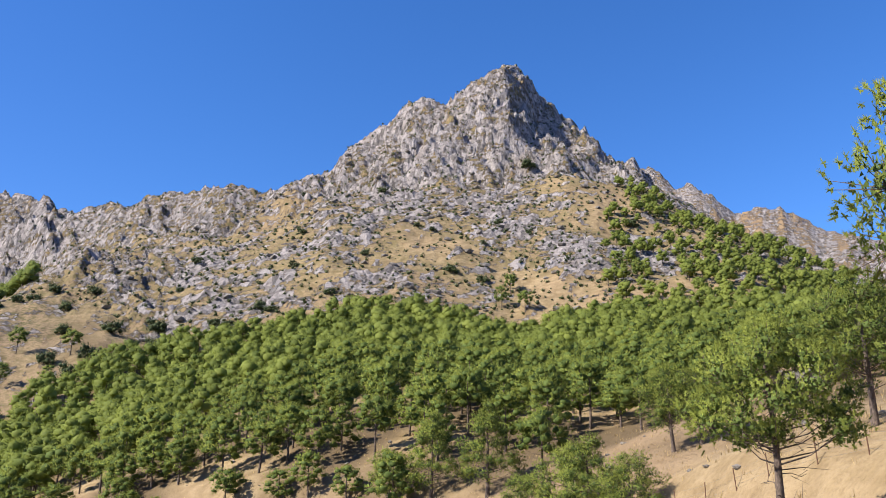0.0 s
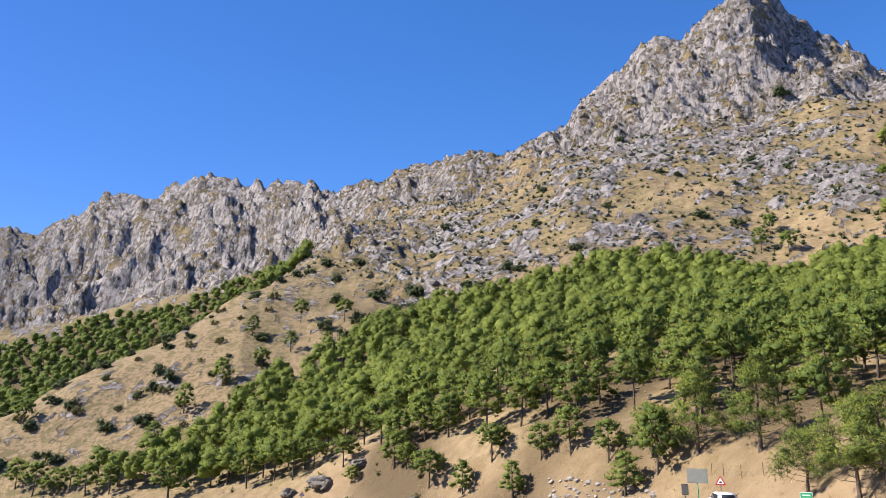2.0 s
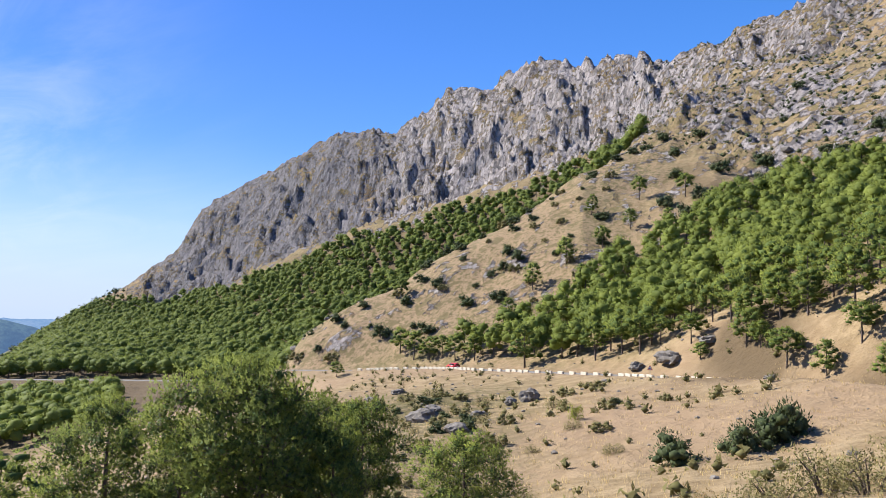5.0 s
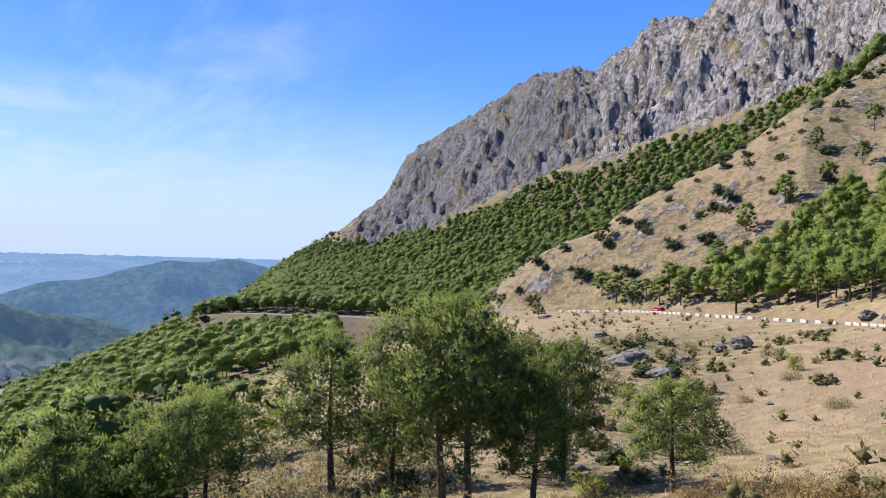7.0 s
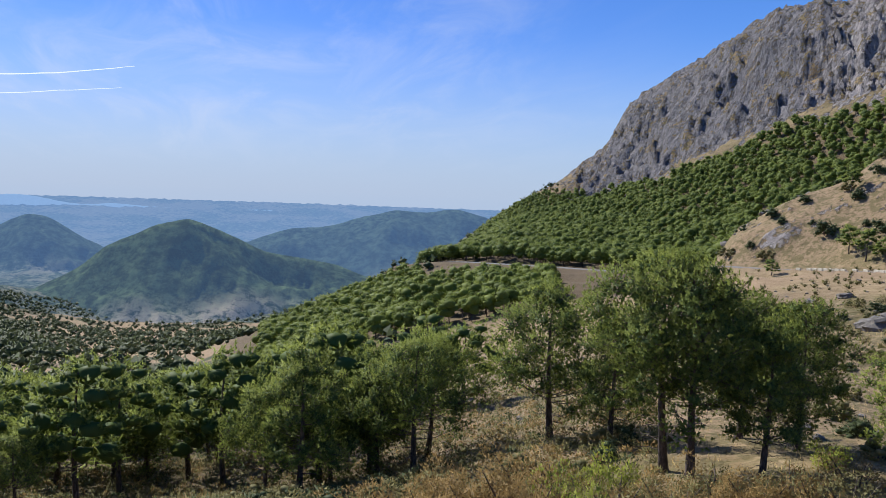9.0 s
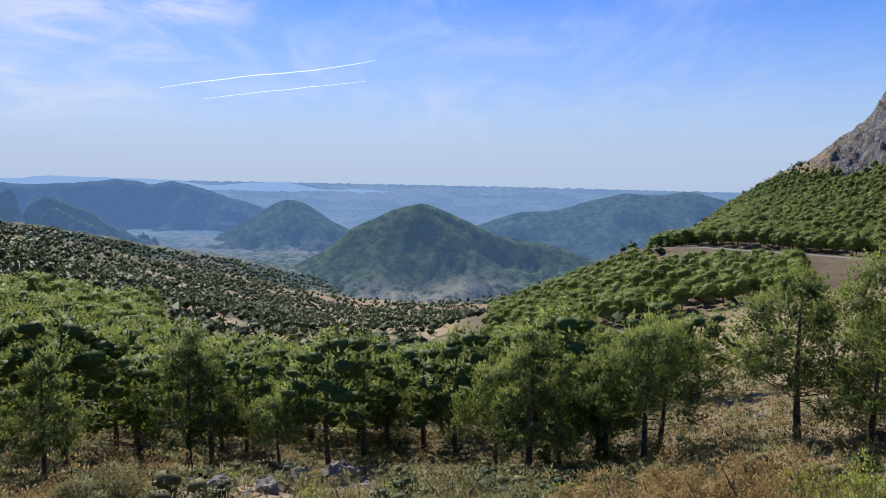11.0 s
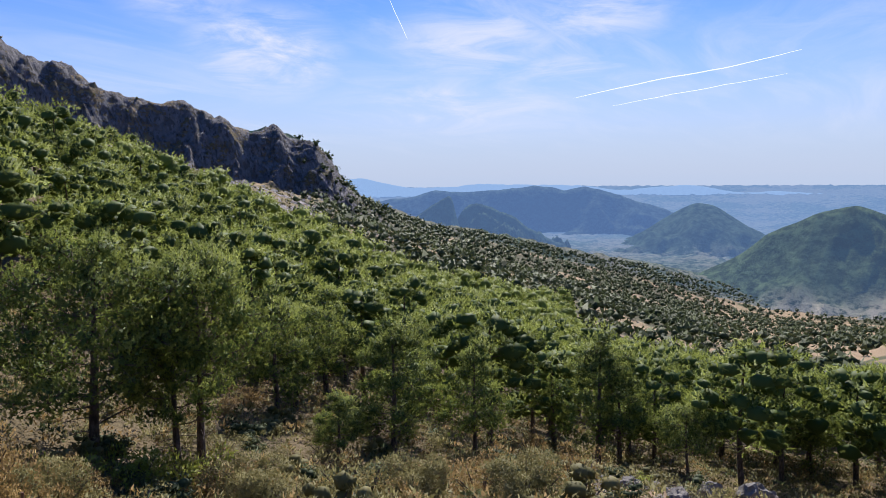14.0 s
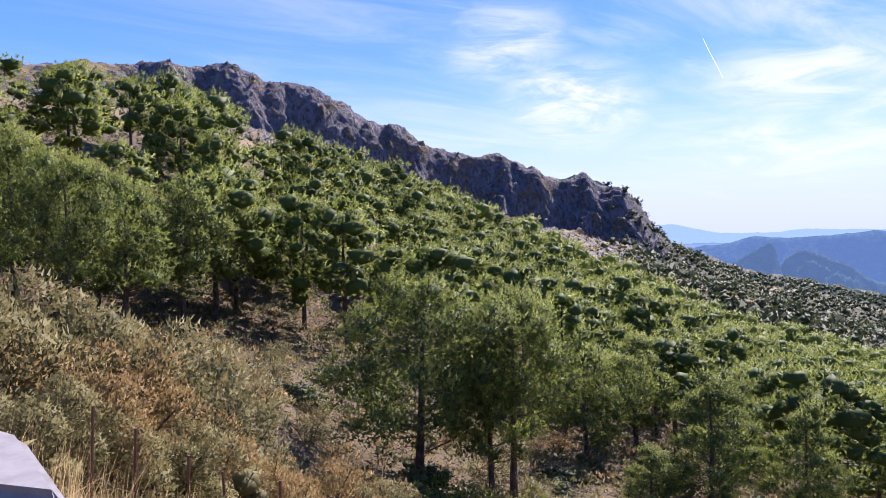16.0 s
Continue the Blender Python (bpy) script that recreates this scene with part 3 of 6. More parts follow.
def mesh_of(name, verts, faces, mat, attrs=None, flat=True, normals=None):
    """A mesh from numpy arrays; all faces have as many corners."""
    me = bpy.data.meshes.new(name)
    verts, faces = np.asarray(verts, np.float32), np.asarray(faces, np.int32)
    k = faces.shape[1]
    me.vertices.add(len(verts)), me.loops.add(faces.size), me.polygons.add(len(faces))
    me.vertices.foreach_set("co", verts.ravel())
    me.loops.foreach_set("vertex_index", faces.ravel())
    me.polygons.foreach_set("loop_start", np.arange(0, faces.size, k, dtype=np.int32))
    me.polygons.foreach_set("use_smooth", np.full(len(faces), not flat))
    for key, values in (attrs or {}).items():  # point attributes
        me.attributes.new(key, "FLOAT", "POINT").data.foreach_set("value", np.asarray(values, np.float32).ravel())
    if normals is not None:  # rounded shading of foliage
        me.attributes.new("custom_normal", "FLOAT_VECTOR", "POINT").data.foreach_set("vector", np.asarray(normals, np.float32).ravel())
    me.materials.append(mat)
    me.update(calc_edges=True)
    me.validate()
    return me


def build_ground():
    ni, nj = GR.shape
    verts = np.stack([GX, GY, GZ], -1).reshape(-1, 3)
    i, j = np.meshgrid(np.arange(ni), np.arange(nj - 1), indexing="ij")
    i2 = (i + 1) % ni
    faces = np.stack([i * nj + j, i * nj + j + 1, i2 * nj + j + 1, i2 * nj + j], -1).reshape(-1, 4)[:, ::-1]
    # the patch under the feet
    verts = np.vstack([verts, [[0, 0, 0.0]]])
    c = len(verts) - 1
    k = np.arange(0, ni)
    cap = np.stack([np.full(ni, c), k * nj, ((k + 1) % ni) * nj, np.full(ni, c)], -1)
    pad = lambda a: np.append(a.ravel(), 0)
    # air: share of haze painted on the far ground, growing with distance
    me = mesh_of("ground", verts, faces, M_GROUND, dict(rock=pad(G_ROCK), scrub=pad(G_SCRUB), litter=pad(G_LITTER), earth=pad(G_EARTH), bare=pad(0.4 + 0 * G_EARTH), vale=pad(G_VALE), grey=pad(G_SHADE), air=pad(0.06 + 0.62 * smooth(GR, 900, 3600))), flat=False)
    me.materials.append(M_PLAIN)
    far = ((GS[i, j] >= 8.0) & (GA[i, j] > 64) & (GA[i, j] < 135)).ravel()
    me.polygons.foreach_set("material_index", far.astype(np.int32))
    ob = new("ground", me)
    tagged(ob, "dry grassy mountainside with grey limestone crags and scrub", "ground", kind="structure")


build_ground()

# ---------------------------------------------------------------- far hills
def hill_ridge(name, label, mat, rows, depth, rough, bare=0.0, foot=-200.0, seed=1.0, step=0.2, flare=1.25):
    """A range of hills along a line of bearing, distance and angle, with a front and a back slope."""
    k = np.array(rows, float)
    az = np.arange(k[0, 0], k[-1, 0] + 1e-6, step)
    r0 = np.interp(az, k[:, 0], k[:, 1])
    e0 = np.interp(az, k[:, 0], k[:, 2])
    w = 7
    e0 = np.convolve(np.pad(e0, w, mode="edge"), np.hanning(2 * w + 1) / np.hanning(2 * w + 1).sum(), "valid")
    top = EYE + r0 * np.tan(np.radians(e0))
    t = np.linspace(-1, 1, 49)
    A, T = np.meshgrid(az, t, indexing="ij")
    R = r0[:, None] + depth * T
    fall = 1 - (1 - np.abs(T)) ** flare
    Z = top[:, None] * (1 - fall) + foot * fall
    X, Y = -R * np.sin(np.radians(A)), R * np.cos(np.radians(A))
    size = depth * 0.35
    n = fractal(X / size + seed, Y / size, np.zeros_like(X) + seed, 5, True, 0.5) - 0.9
    m = fractal(X / (depth * 0.8) + 3 * seed, Y / (depth * 0.8), 0 * X, 3)
    Z = Z + 1.5 * rough * n * np.clip(fall * 3, 0.16, 1) + 2.2 * rough * m * np.clip(fall * 2, 0.05, 1)
    verts = np.stack([X, Y, Z], -1).reshape(-1, 3)
    ni, nj = X.shape
    i, j = np.meshgrid(np.arange(ni - 1), np.arange(nj - 1), indexing="ij")
    faces = np.stack([i * nj + j, i * nj + j + 1, (i + 1) * nj + j + 1, (i + 1) * nj + j], -1).reshape(-1, 4)[:, ::-1]
    low = smooth(fall, 0.66, 0.95) * bare
    ob = new(name, mesh_of(name, verts, faces, mat, dict(bare=low), flat=False))
    tagged(ob, label, "hill", kind="structure")


# last value: share of painted haze, larger for farther hills
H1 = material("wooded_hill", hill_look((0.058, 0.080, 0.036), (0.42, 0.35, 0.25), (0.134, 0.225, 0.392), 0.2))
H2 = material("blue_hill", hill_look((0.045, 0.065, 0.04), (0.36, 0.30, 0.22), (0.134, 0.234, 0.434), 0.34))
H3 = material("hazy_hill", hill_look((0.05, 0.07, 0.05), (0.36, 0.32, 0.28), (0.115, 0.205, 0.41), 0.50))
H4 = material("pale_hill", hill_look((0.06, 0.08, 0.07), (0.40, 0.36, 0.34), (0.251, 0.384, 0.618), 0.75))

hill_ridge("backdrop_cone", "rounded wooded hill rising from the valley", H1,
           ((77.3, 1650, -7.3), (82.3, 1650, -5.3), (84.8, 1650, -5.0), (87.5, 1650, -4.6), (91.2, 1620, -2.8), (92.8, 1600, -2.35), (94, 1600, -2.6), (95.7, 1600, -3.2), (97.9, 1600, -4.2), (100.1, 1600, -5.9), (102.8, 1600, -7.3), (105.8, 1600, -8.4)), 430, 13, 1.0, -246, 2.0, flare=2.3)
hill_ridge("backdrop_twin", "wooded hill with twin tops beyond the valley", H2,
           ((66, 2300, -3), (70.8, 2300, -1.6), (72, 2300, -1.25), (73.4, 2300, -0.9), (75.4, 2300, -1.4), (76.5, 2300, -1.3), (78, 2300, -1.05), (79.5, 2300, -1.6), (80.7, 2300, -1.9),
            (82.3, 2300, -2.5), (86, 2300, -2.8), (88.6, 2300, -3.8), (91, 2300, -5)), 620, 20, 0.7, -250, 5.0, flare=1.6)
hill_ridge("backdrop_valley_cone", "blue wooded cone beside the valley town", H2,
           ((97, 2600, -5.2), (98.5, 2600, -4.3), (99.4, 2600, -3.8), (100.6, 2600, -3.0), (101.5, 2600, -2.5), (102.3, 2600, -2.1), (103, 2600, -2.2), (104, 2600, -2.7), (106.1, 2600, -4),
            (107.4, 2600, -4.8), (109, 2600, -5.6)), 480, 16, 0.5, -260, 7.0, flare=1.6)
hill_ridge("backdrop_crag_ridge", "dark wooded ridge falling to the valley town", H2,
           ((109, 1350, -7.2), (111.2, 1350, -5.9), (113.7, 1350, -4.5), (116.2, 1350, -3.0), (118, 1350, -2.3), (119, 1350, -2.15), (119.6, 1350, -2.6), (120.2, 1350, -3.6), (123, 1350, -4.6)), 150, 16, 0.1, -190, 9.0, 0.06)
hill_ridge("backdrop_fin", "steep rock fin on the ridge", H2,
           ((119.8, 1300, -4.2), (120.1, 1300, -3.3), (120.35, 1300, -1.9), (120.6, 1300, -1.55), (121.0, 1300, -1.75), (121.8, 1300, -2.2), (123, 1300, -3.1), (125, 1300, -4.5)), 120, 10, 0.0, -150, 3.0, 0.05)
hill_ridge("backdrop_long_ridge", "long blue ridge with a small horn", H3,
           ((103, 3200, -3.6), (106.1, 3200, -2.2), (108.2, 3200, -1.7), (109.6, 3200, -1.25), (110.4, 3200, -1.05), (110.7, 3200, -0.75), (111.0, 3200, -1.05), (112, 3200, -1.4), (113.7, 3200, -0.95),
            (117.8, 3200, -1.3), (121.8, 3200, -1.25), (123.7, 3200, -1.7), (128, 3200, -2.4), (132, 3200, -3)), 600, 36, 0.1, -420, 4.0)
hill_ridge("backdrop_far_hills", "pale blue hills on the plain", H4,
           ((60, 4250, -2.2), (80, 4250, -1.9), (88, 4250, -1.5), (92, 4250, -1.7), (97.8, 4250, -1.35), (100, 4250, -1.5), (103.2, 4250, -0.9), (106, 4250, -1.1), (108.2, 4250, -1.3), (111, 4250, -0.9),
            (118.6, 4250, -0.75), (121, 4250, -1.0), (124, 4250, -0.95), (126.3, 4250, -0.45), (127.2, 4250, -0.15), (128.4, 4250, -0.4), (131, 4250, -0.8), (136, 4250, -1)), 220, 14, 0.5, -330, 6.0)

# ---------------------------------------------------------------- shapes
ICO_V = np.array([(0, 0, 1), *[(0.894 * math.cos(a), 0.894 * math.sin(a), 0.447) for a in np.radians(np.arange(0, 360, 72))],
                  *[(0.894 * math.cos(a), 0.894 * math.sin(a), -0.447) for a in np.radians(np.arange(36, 396, 72))], (0, 0, -1)])
ICO_F = np.array([*[(0, 1 + i, 1 + (i + 1) % 5) for i in range(5)], *[(1 + i, 6 + i, 1 + (i + 1) % 5) for i in range(5)],
                  *[(1 + (i + 1) % 5, 6 + i, 6 + (i + 1) % 5) for i in range(5)], *[(11, 6 + (i + 1) % 5, 6 + i) for i in range(5)]])


def unit(v):
    return v / (np.linalg.norm(v, axis=-1, keepdims=True) + 1e-9)


class Soup:
    """Triangles gathered with a material number, and a tint and a normal for each point."""

    def __init__(self):
        self.v, self.f, self.m, self.t, self.w, self.n = [], [], [], [], [], 0

    def add(self, v, f, m=0, tint=0.5, way=None):
        v, f = np.asarray(v, float), np.asarray(f, int)
        if way is None:
            way = np.zeros((len(v), 3))
            g = np.cross(v[f[:, 1]] - v[f[:, 0]], v[f[:, 2]] - v[f[:, 0]])
            for c in range(3):
                np.add.at(way, f[:, c], g)
            way = unit(way)
        self.v.append(v), self.f.append(f + self.n), self.m.append(np.full(len(f), m)), self.w.append(way)
        self.t.append(np.broadcast_to(np.asarray(tint, float), (len(v),)))
        self.n += len(v)

    def leaves(self, a, b, c, way, m, tint):
        """Loose triangles a-b-c, each turned to look along its way."""
        g = np.einsum("ij,ij->i", np.cross(b - a, c - a), way) < 0
        b, c = np.where(g[:, None], c, b), np.where(g[:, None], b, c)
        n = len(a)
        self.add(np.stack([a, b, c], 1).reshape(-1, 3), np.arange(3 * n).reshape(-1, 3), m, np.repeat(np.broadcast_to(tint, (n,)), 3), np.repeat(way, 3, axis=0))

    def arrays(self):
        return np.vstack(self.v), np.vstack(self.f), np.concatenate(self.m), np.concatenate(self.t), np.vstack(self.w)

    def mesh(self, name, mats, flat=True):
        v, f, m, t, w = self.arrays()
        me = mesh_of(name, v, f, mats[0], dict(tint=t), False, w)
        for extra in mats[1:]:
            me.materials.append(extra)
        me.polygons.foreach_set("material_index", m.astype(np.int32))
        return me


def tube(soup, path, radii, sides, m=0):
    p = np.asarray(path, float)
    ring = np.linspace(0, 2 * np.pi, sides, endpoint=False)
    vs = []
    for i, c in enumerate(p):
        d = p[min(i + 1, len(p) - 1)] - p[max(i - 1, 0)]
        d = d / (np.linalg.norm(d) + 1e-9)
        a = np.cross(d, (0.3, 0.9, 0.1))
        a = a / np.linalg.norm(a)
        b = np.cross(d, a)
        vs.append(c + radii[i] * (np.cos(ring)[:, None] * a + np.sin(ring)[:, None] * b))
    fs = []
    for i in range(len(p) - 1):
        for k in range(sides):
            q = (i * sides + k, i * sides + (k + 1) % sides, (i + 1) * sides + (k + 1) % sides, (i + 1) * sides + k)
            fs += [(q[0], q[1], q[2]), (q[0], q[2], q[3])]
    soup.add(np.vstack(vs), fs, m)


def blades(soup, roots, ways, length, width, rng, m=0, tint=0.5, out=None):
    """Thin triangles from the roots along the ways, their flat side towards out."""
    n = len(roots)
    ways = unit(ways)
    out = unit(ways * 0.6 + (0, 0, 0.6)) if out is None else unit(out)
    side = unit(np.cross(out, ways) + rng.normal(scale=0.35, size=(n, 3)))
    L = (length * rng.uniform(0.7, 1.3, n))[:, None]
    soup.leaves(roots + side * width / 2, roots - side * width / 2, roots + ways * L, out, m, tint)


def scales(soup, places, normals, size, rng, m=0, tint=0.5):
    """Small ragged triangles that lie roughly across the normals, like sprays of foliage on a clump."""
    n = len(places)
    nn = unit(normals + rng.normal(scale=0.38, size=(n, 3)))
    a = unit(np.cross(nn, rng.normal(size=(n, 3))))
    b = np.cross(nn, a)
    k = (size * rng.uniform(0.6, 1.3, n))[:, None]
    soup.leaves(places + a * k, places - a * k * 0.55 + b * k * rng.uniform(0.5, 0.9, (n, 1)), places - a * k * 0.45 - b * k * rng.uniform(0.5, 0.9, (n, 1)),
                unit(normals + (0, 0, 0.3) + rng.normal(scale=0.2, size=(n, 3))), m, tint)


def clump(soup, c, rad, rng, core, leaves, length, width, m_core, m_leaf, squash=0.7, up=0.5, tint=0.5, coarse=False, skin=0, skin_size=0.3):
    """One clump of foliage: a dark lumpy heart, sprays lying on it, and pointed leaves standing out all round."""
    if core:
        shape, sides = (OCTA_V, OCTA_F) if coarse else (ICO_V, ICO_F)
        v = shape * rng.uniform(0.75, 1.05, (len(shape), 1)) * rad * core
        v[:, 2] *= squash
        soup.add(v + c, sides, m_core, tint)
    if skin:
        d = rng.normal(size=(skin, 3))
        d[:, 2] += up * 0.8
        d = d / np.linalg.norm(d, axis=1)[:, None]
        scales(soup, c + d * (rad, rad, rad * squash) * rng.uniform(0.68, 0.95, skin)[:, None], d, skin_size, rng, m_leaf, np.clip(tint + rng.normal(scale=0.15, size=skin), 0, 1))
    d = rng.normal(size=(leaves, 3))
    d[:, 2] += up
    d = d / np.linalg.norm(d, axis=1)[:, None]
    p = d * rad * rng.uniform(0.55, 0.95, leaves)[:, None]
    p[:, 2] *= squash
    w = d + rng.normal(scale=0.45, size=(leaves, 3)) + (0, 0, 0.3)
    blades(soup, c + p, w, length, width, rng, m_leaf, np.clip(tint + rng.normal(scale=0.15, size=leaves), 0, 1), d + 0.35 * rng.normal(size=(leaves, 3)) + (0, 0, 0.45))


OCTA_V = np.array([(1, 0, 0), (0, 1, 0), (-1, 0, 0), (0, -1, 0), (0, 0, 1), (0, 0, -1)], float)
OCTA_F = np.array([(0, 1, 4), (1, 2, 4), (2, 3, 4), (3, 0, 4), (1, 0, 5), (2, 1, 5), (3, 2, 5), (0, 3, 5)])


def pine_shape(rng, spread=2.7, low=0.35, count=44, lean=0.0, style="round"):
    """Trunk line, limb lines and foliage clumps of a pine 8 m high: a domed crown, hollow below, of clumps held out on limbs."""
    h = 8.0
    k = np.linspace(0, 1, 9)
    bend = rng.normal(scale=0.16, size=2)
    trunk = np.stack([lean * k * h * 0.35 + bend[0] * np.sin(k * 3.0), bend[1] * np.sin(k * 2.4), k * h * 0.95 - 0.35], -1)
    zb, zt = low * h, h * 0.93
    zc = zb + (zt - zb) * (0.36 if style != "flat" else 0.55)
    size = spread * 2.4 / math.sqrt(count)
    arms, tufts = [], []
    for i in range(count):
        dz = 1.0 - 1.5 * (i + 0.5) / count
        a = i * 2.39996 + rng.uniform(-0.35, 0.35)
        flat = math.sqrt(max(0.0, 1 - dz * dz))
        reach = spread * flat * rng.uniform(0.66, 1.14)
        if i % 4 == 3:
            reach *= rng.uniform(0.35, 0.7)
        z = zc + (dz * (zt - zc) if dz > 0 else dz * (zc - zb) * 1.4) + rng.uniform(-0.45, 0.45)
        u = min(max((z - zb) / (zt - zb), 0), 1)
        if style == "cone":
            reach *= 1.12 - 0.42 * u
        axis = np.array([np.interp((z + 0.35) / (h * 0.95), k, trunk[:, j]) for j in range(2)])
        tip = np.array([axis[0] + math.cos(a) * reach, axis[1] + math.sin(a) * reach, z])
        tufts.append((tip, size * rng.uniform(0.65, 1.28), u))
        root = min(max(z - 0.32 * reach - 0.1, zb * 0.55 + 0.3 * (i % 5)), zt * 0.9)
        base = np.array([np.interp((root + 0.35) / (h * 0.95), k, trunk[:, j]) for j in range(3)])
        if i % 2 == 0 or dz < -0.1:
            mid = base * 0.5 + tip * 0.5 + np.array([0, 0, -0.08 * reach])
            arms.append((np.array([base, mid, tip]), 0.013 + 0.024 * (1 - u)))
    return trunk, arms, tufts


# clumps' brushes, needles in a brush, their length and width, the clump's heart and where brushes begin
BRUSH = dict(near=(44, 10, 0.22, 0.040, 0.0, 0.6), mid=(18, 5, 0.36, 0.10, 0.62, 0.6), far=(11, 3, 0.46, 0.20, 0.82, 0.75), dot=(7, 2, 0.56, 0.30, 0.84, 0.8))


def puff(soup, c, rad, heart, rng, detail, tint):
    """One rounded clump of a pine's crown: a lumpy heart set all over with short brushes of needles."""
    many, count, length, width, core, inner = BRUSH[detail]
    lift = unit(c - heart)
    # far crowns darkened in colour, standing in for their self-shadow
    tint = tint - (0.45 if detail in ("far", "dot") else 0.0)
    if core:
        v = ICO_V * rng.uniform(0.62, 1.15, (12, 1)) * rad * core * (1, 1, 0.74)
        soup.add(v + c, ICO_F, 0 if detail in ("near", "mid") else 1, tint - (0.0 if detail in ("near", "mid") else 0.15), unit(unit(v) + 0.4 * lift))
    if detail == "near":                           # inner twigs, their shade put into a darker needle colour
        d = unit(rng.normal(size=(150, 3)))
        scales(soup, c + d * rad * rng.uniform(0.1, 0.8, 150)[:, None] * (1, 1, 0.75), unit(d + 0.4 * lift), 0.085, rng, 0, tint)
    n = max(3, int(round(many * (rad / 0.85) ** 1.3)))
    d = unit(rng.normal(size=(n, 3)) + (0, 0, 0.45) + 0.4 * lift)
    spots = c + d * rad * rng.uniform(inner, 1.12, n)[:, None] * (1, 1, 0.8)
    dirs = unit(rng.normal(scale=0.62, size=(n, count, 3)) + 0.9 * d[:, None, :] + (0, 0, 0.4)).reshape(-1, 3)
    way = unit(np.repeat(d + 0.45 * lift, count, axis=0) + 0.3 * dirs + (0, 0, 0.1))
    p = np.repeat(spots, count, axis=0)
    shade = np.clip(tint + np.repeat(rng.normal(scale=0.24, size=n), count) + rng.normal(scale=0.10, size=n * count), 0, 1)
    L = length * rng.uniform(0.7, 1.3, n * count)[:, None]
    side = unit(np.cross(way, dirs) + rng.normal(scale=0.4, size=dirs.shape)) * width / 2
    root, tip = p - dirs * L * 0.4, p + dirs * L * 0.6
    soup.leaves(root + side, root - side, tip, way, 1, shade)
    return spots


def make_pine(rng, detail, **kw):
    """Returns the wood and the crown of a pine 8 m high as two soups."""
    trunk, arms, tufts = pine_shape(rng, **kw)
    wood, crown = Soup(), Soup()
    k = np.linspace(0, 1, len(trunk))
    near = detail == "near"
    heart = np.mean([c for c, rad, u in tufts], axis=0) - (0, 0, 0.9)
    if near:
        tube(wood, trunk, 0.20 * (1 - 0.85 * k) + 0.06 * np.exp(-k * 14), 9)
    elif detail == "mid":
        tube(wood, trunk[::2], np.linspace(0.17, 0.03, len(trunk[::2])), 6)
    else:
        tube(wood, trunk[::4], [0.19, 0.13, 0.05], 4)
    if near or detail == "mid":
        for line_, rad in (arms if near else arms[::2]):
            tube(wood, line_, [rad, rad * 0.65, rad * 0.25], 5 if near else 3)
            for q in range(3 if near else 1):      # bare dead twigs below the crown
                b = line_[0] + (line_[2] - line_[0]) * rng.uniform(0.2, 0.8)
                tube(wood, [b, b + rng.normal(scale=0.4, size=3) + (0, 0, -0.1)], [0.014, 0.005], 3)
    if near:                                       # dead stubs on the bare trunk
        for q in range(11):
            z = rng.uniform(0.15, 0.5)
            b = np.array([np.interp(z, k, trunk[:, j]) for j in range(3)])
            a = rng.uniform(0, 6.28)
            L = rng.uniform(0.5, 1.9)
            e = b + (math.cos(a) * L, math.sin(a) * L, rng.uniform(-0.35, 0.2))
            tube(wood, [b, (b + e) / 2 + (0, 0, 0.08), e], [0.026, 0.016, 0.006], 3)
            for w in range(2):
                f = b + (e - b) * rng.uniform(0.4, 0.9)
                tube(wood, [f, f + rng.normal(scale=0.35, size=3)], [0.011, 0.004], 3)
    for c, rad, u in tufts:
        spots = puff(crown, c, rad, heart, rng, detail, rng.uniform(0.2, 0.8))
        if near:
            for e in spots[::6]:
                tube(wood, [c - (0, 0, 0.1), e], [0.014, 0.005], 3)
    return wood, crown


def part(name, me, parent, label=""):
    ob = new(name, me)
    ob.parent = parent
    if label:
        ob["label"] = label
    return ob


def pine_thing(seed, detail, **kw):
    rng = np.random.RandomState(seed)
    wood, crown = make_pine(rng, detail, **kw)
    root = new("pine_tree")
    part("trunk", wood.mesh("trunk", [M_BARK], flat=False), root)
    part("crown", crown.mesh("crown", [M_PINE_SHADE, M_PINE]), root)
    return root


def stand(az, r, size=1.0, wide=None, turn=0.0, sink=0.12, tilt=0.0):
    """A pose on the ground, scaled."""
    p = on_ground(az, r, sink)
    return Matrix.Translation(p) @ Matrix.Rotation(turn, 4, "Z") @ Matrix.Rotation(tilt, 4, "X") @ Matrix.Diagonal((wide or size, wide or size, size, 1))


NEAR = [pine_thing(11, "near", spread=2.8, low=0.36, count=42, style="round"), pine_thing(12, "near", spread=2.6, low=0.28, count=44, style="round"),
        pine_thing(13, "near", spread=2.4, low=0.18, count=48, style="cone"), pine_thing(14, "near", spread=2.9, low=0.36, count=44, style="flat", lean=0.18),
        pine_thing(15, "near", spread=2.2, low=0.20, count=44, style="cone", lean=-0.08), pine_thing(16, "near", spread=3.0, low=0.26, count=52, style="round", lean=0.1),
        pine_thing(17, "near", spread=2.5, low=0.46, count=50, style="round")]
NEAR_SPREAD = (3.1, 2.9, 2.7, 3.2, 2.5, 3.3, 2.8)
MID = [pine_thing(21, "mid", spread=2.3, low=0.28, count=32), pine_thing(22, "mid", spread=2.1, low=0.32, count=30), pine_thing(23, "mid", spread=2.4, low=0.36, count=30, style="flat"),
       pine_thing(24, "mid", spread=2.2, low=0.24, count=32), pine_thing(25, "mid", spread=2.0, low=0.18, count=34, style="cone", lean=0.1)]
used = set()
pick = random.Random(4)


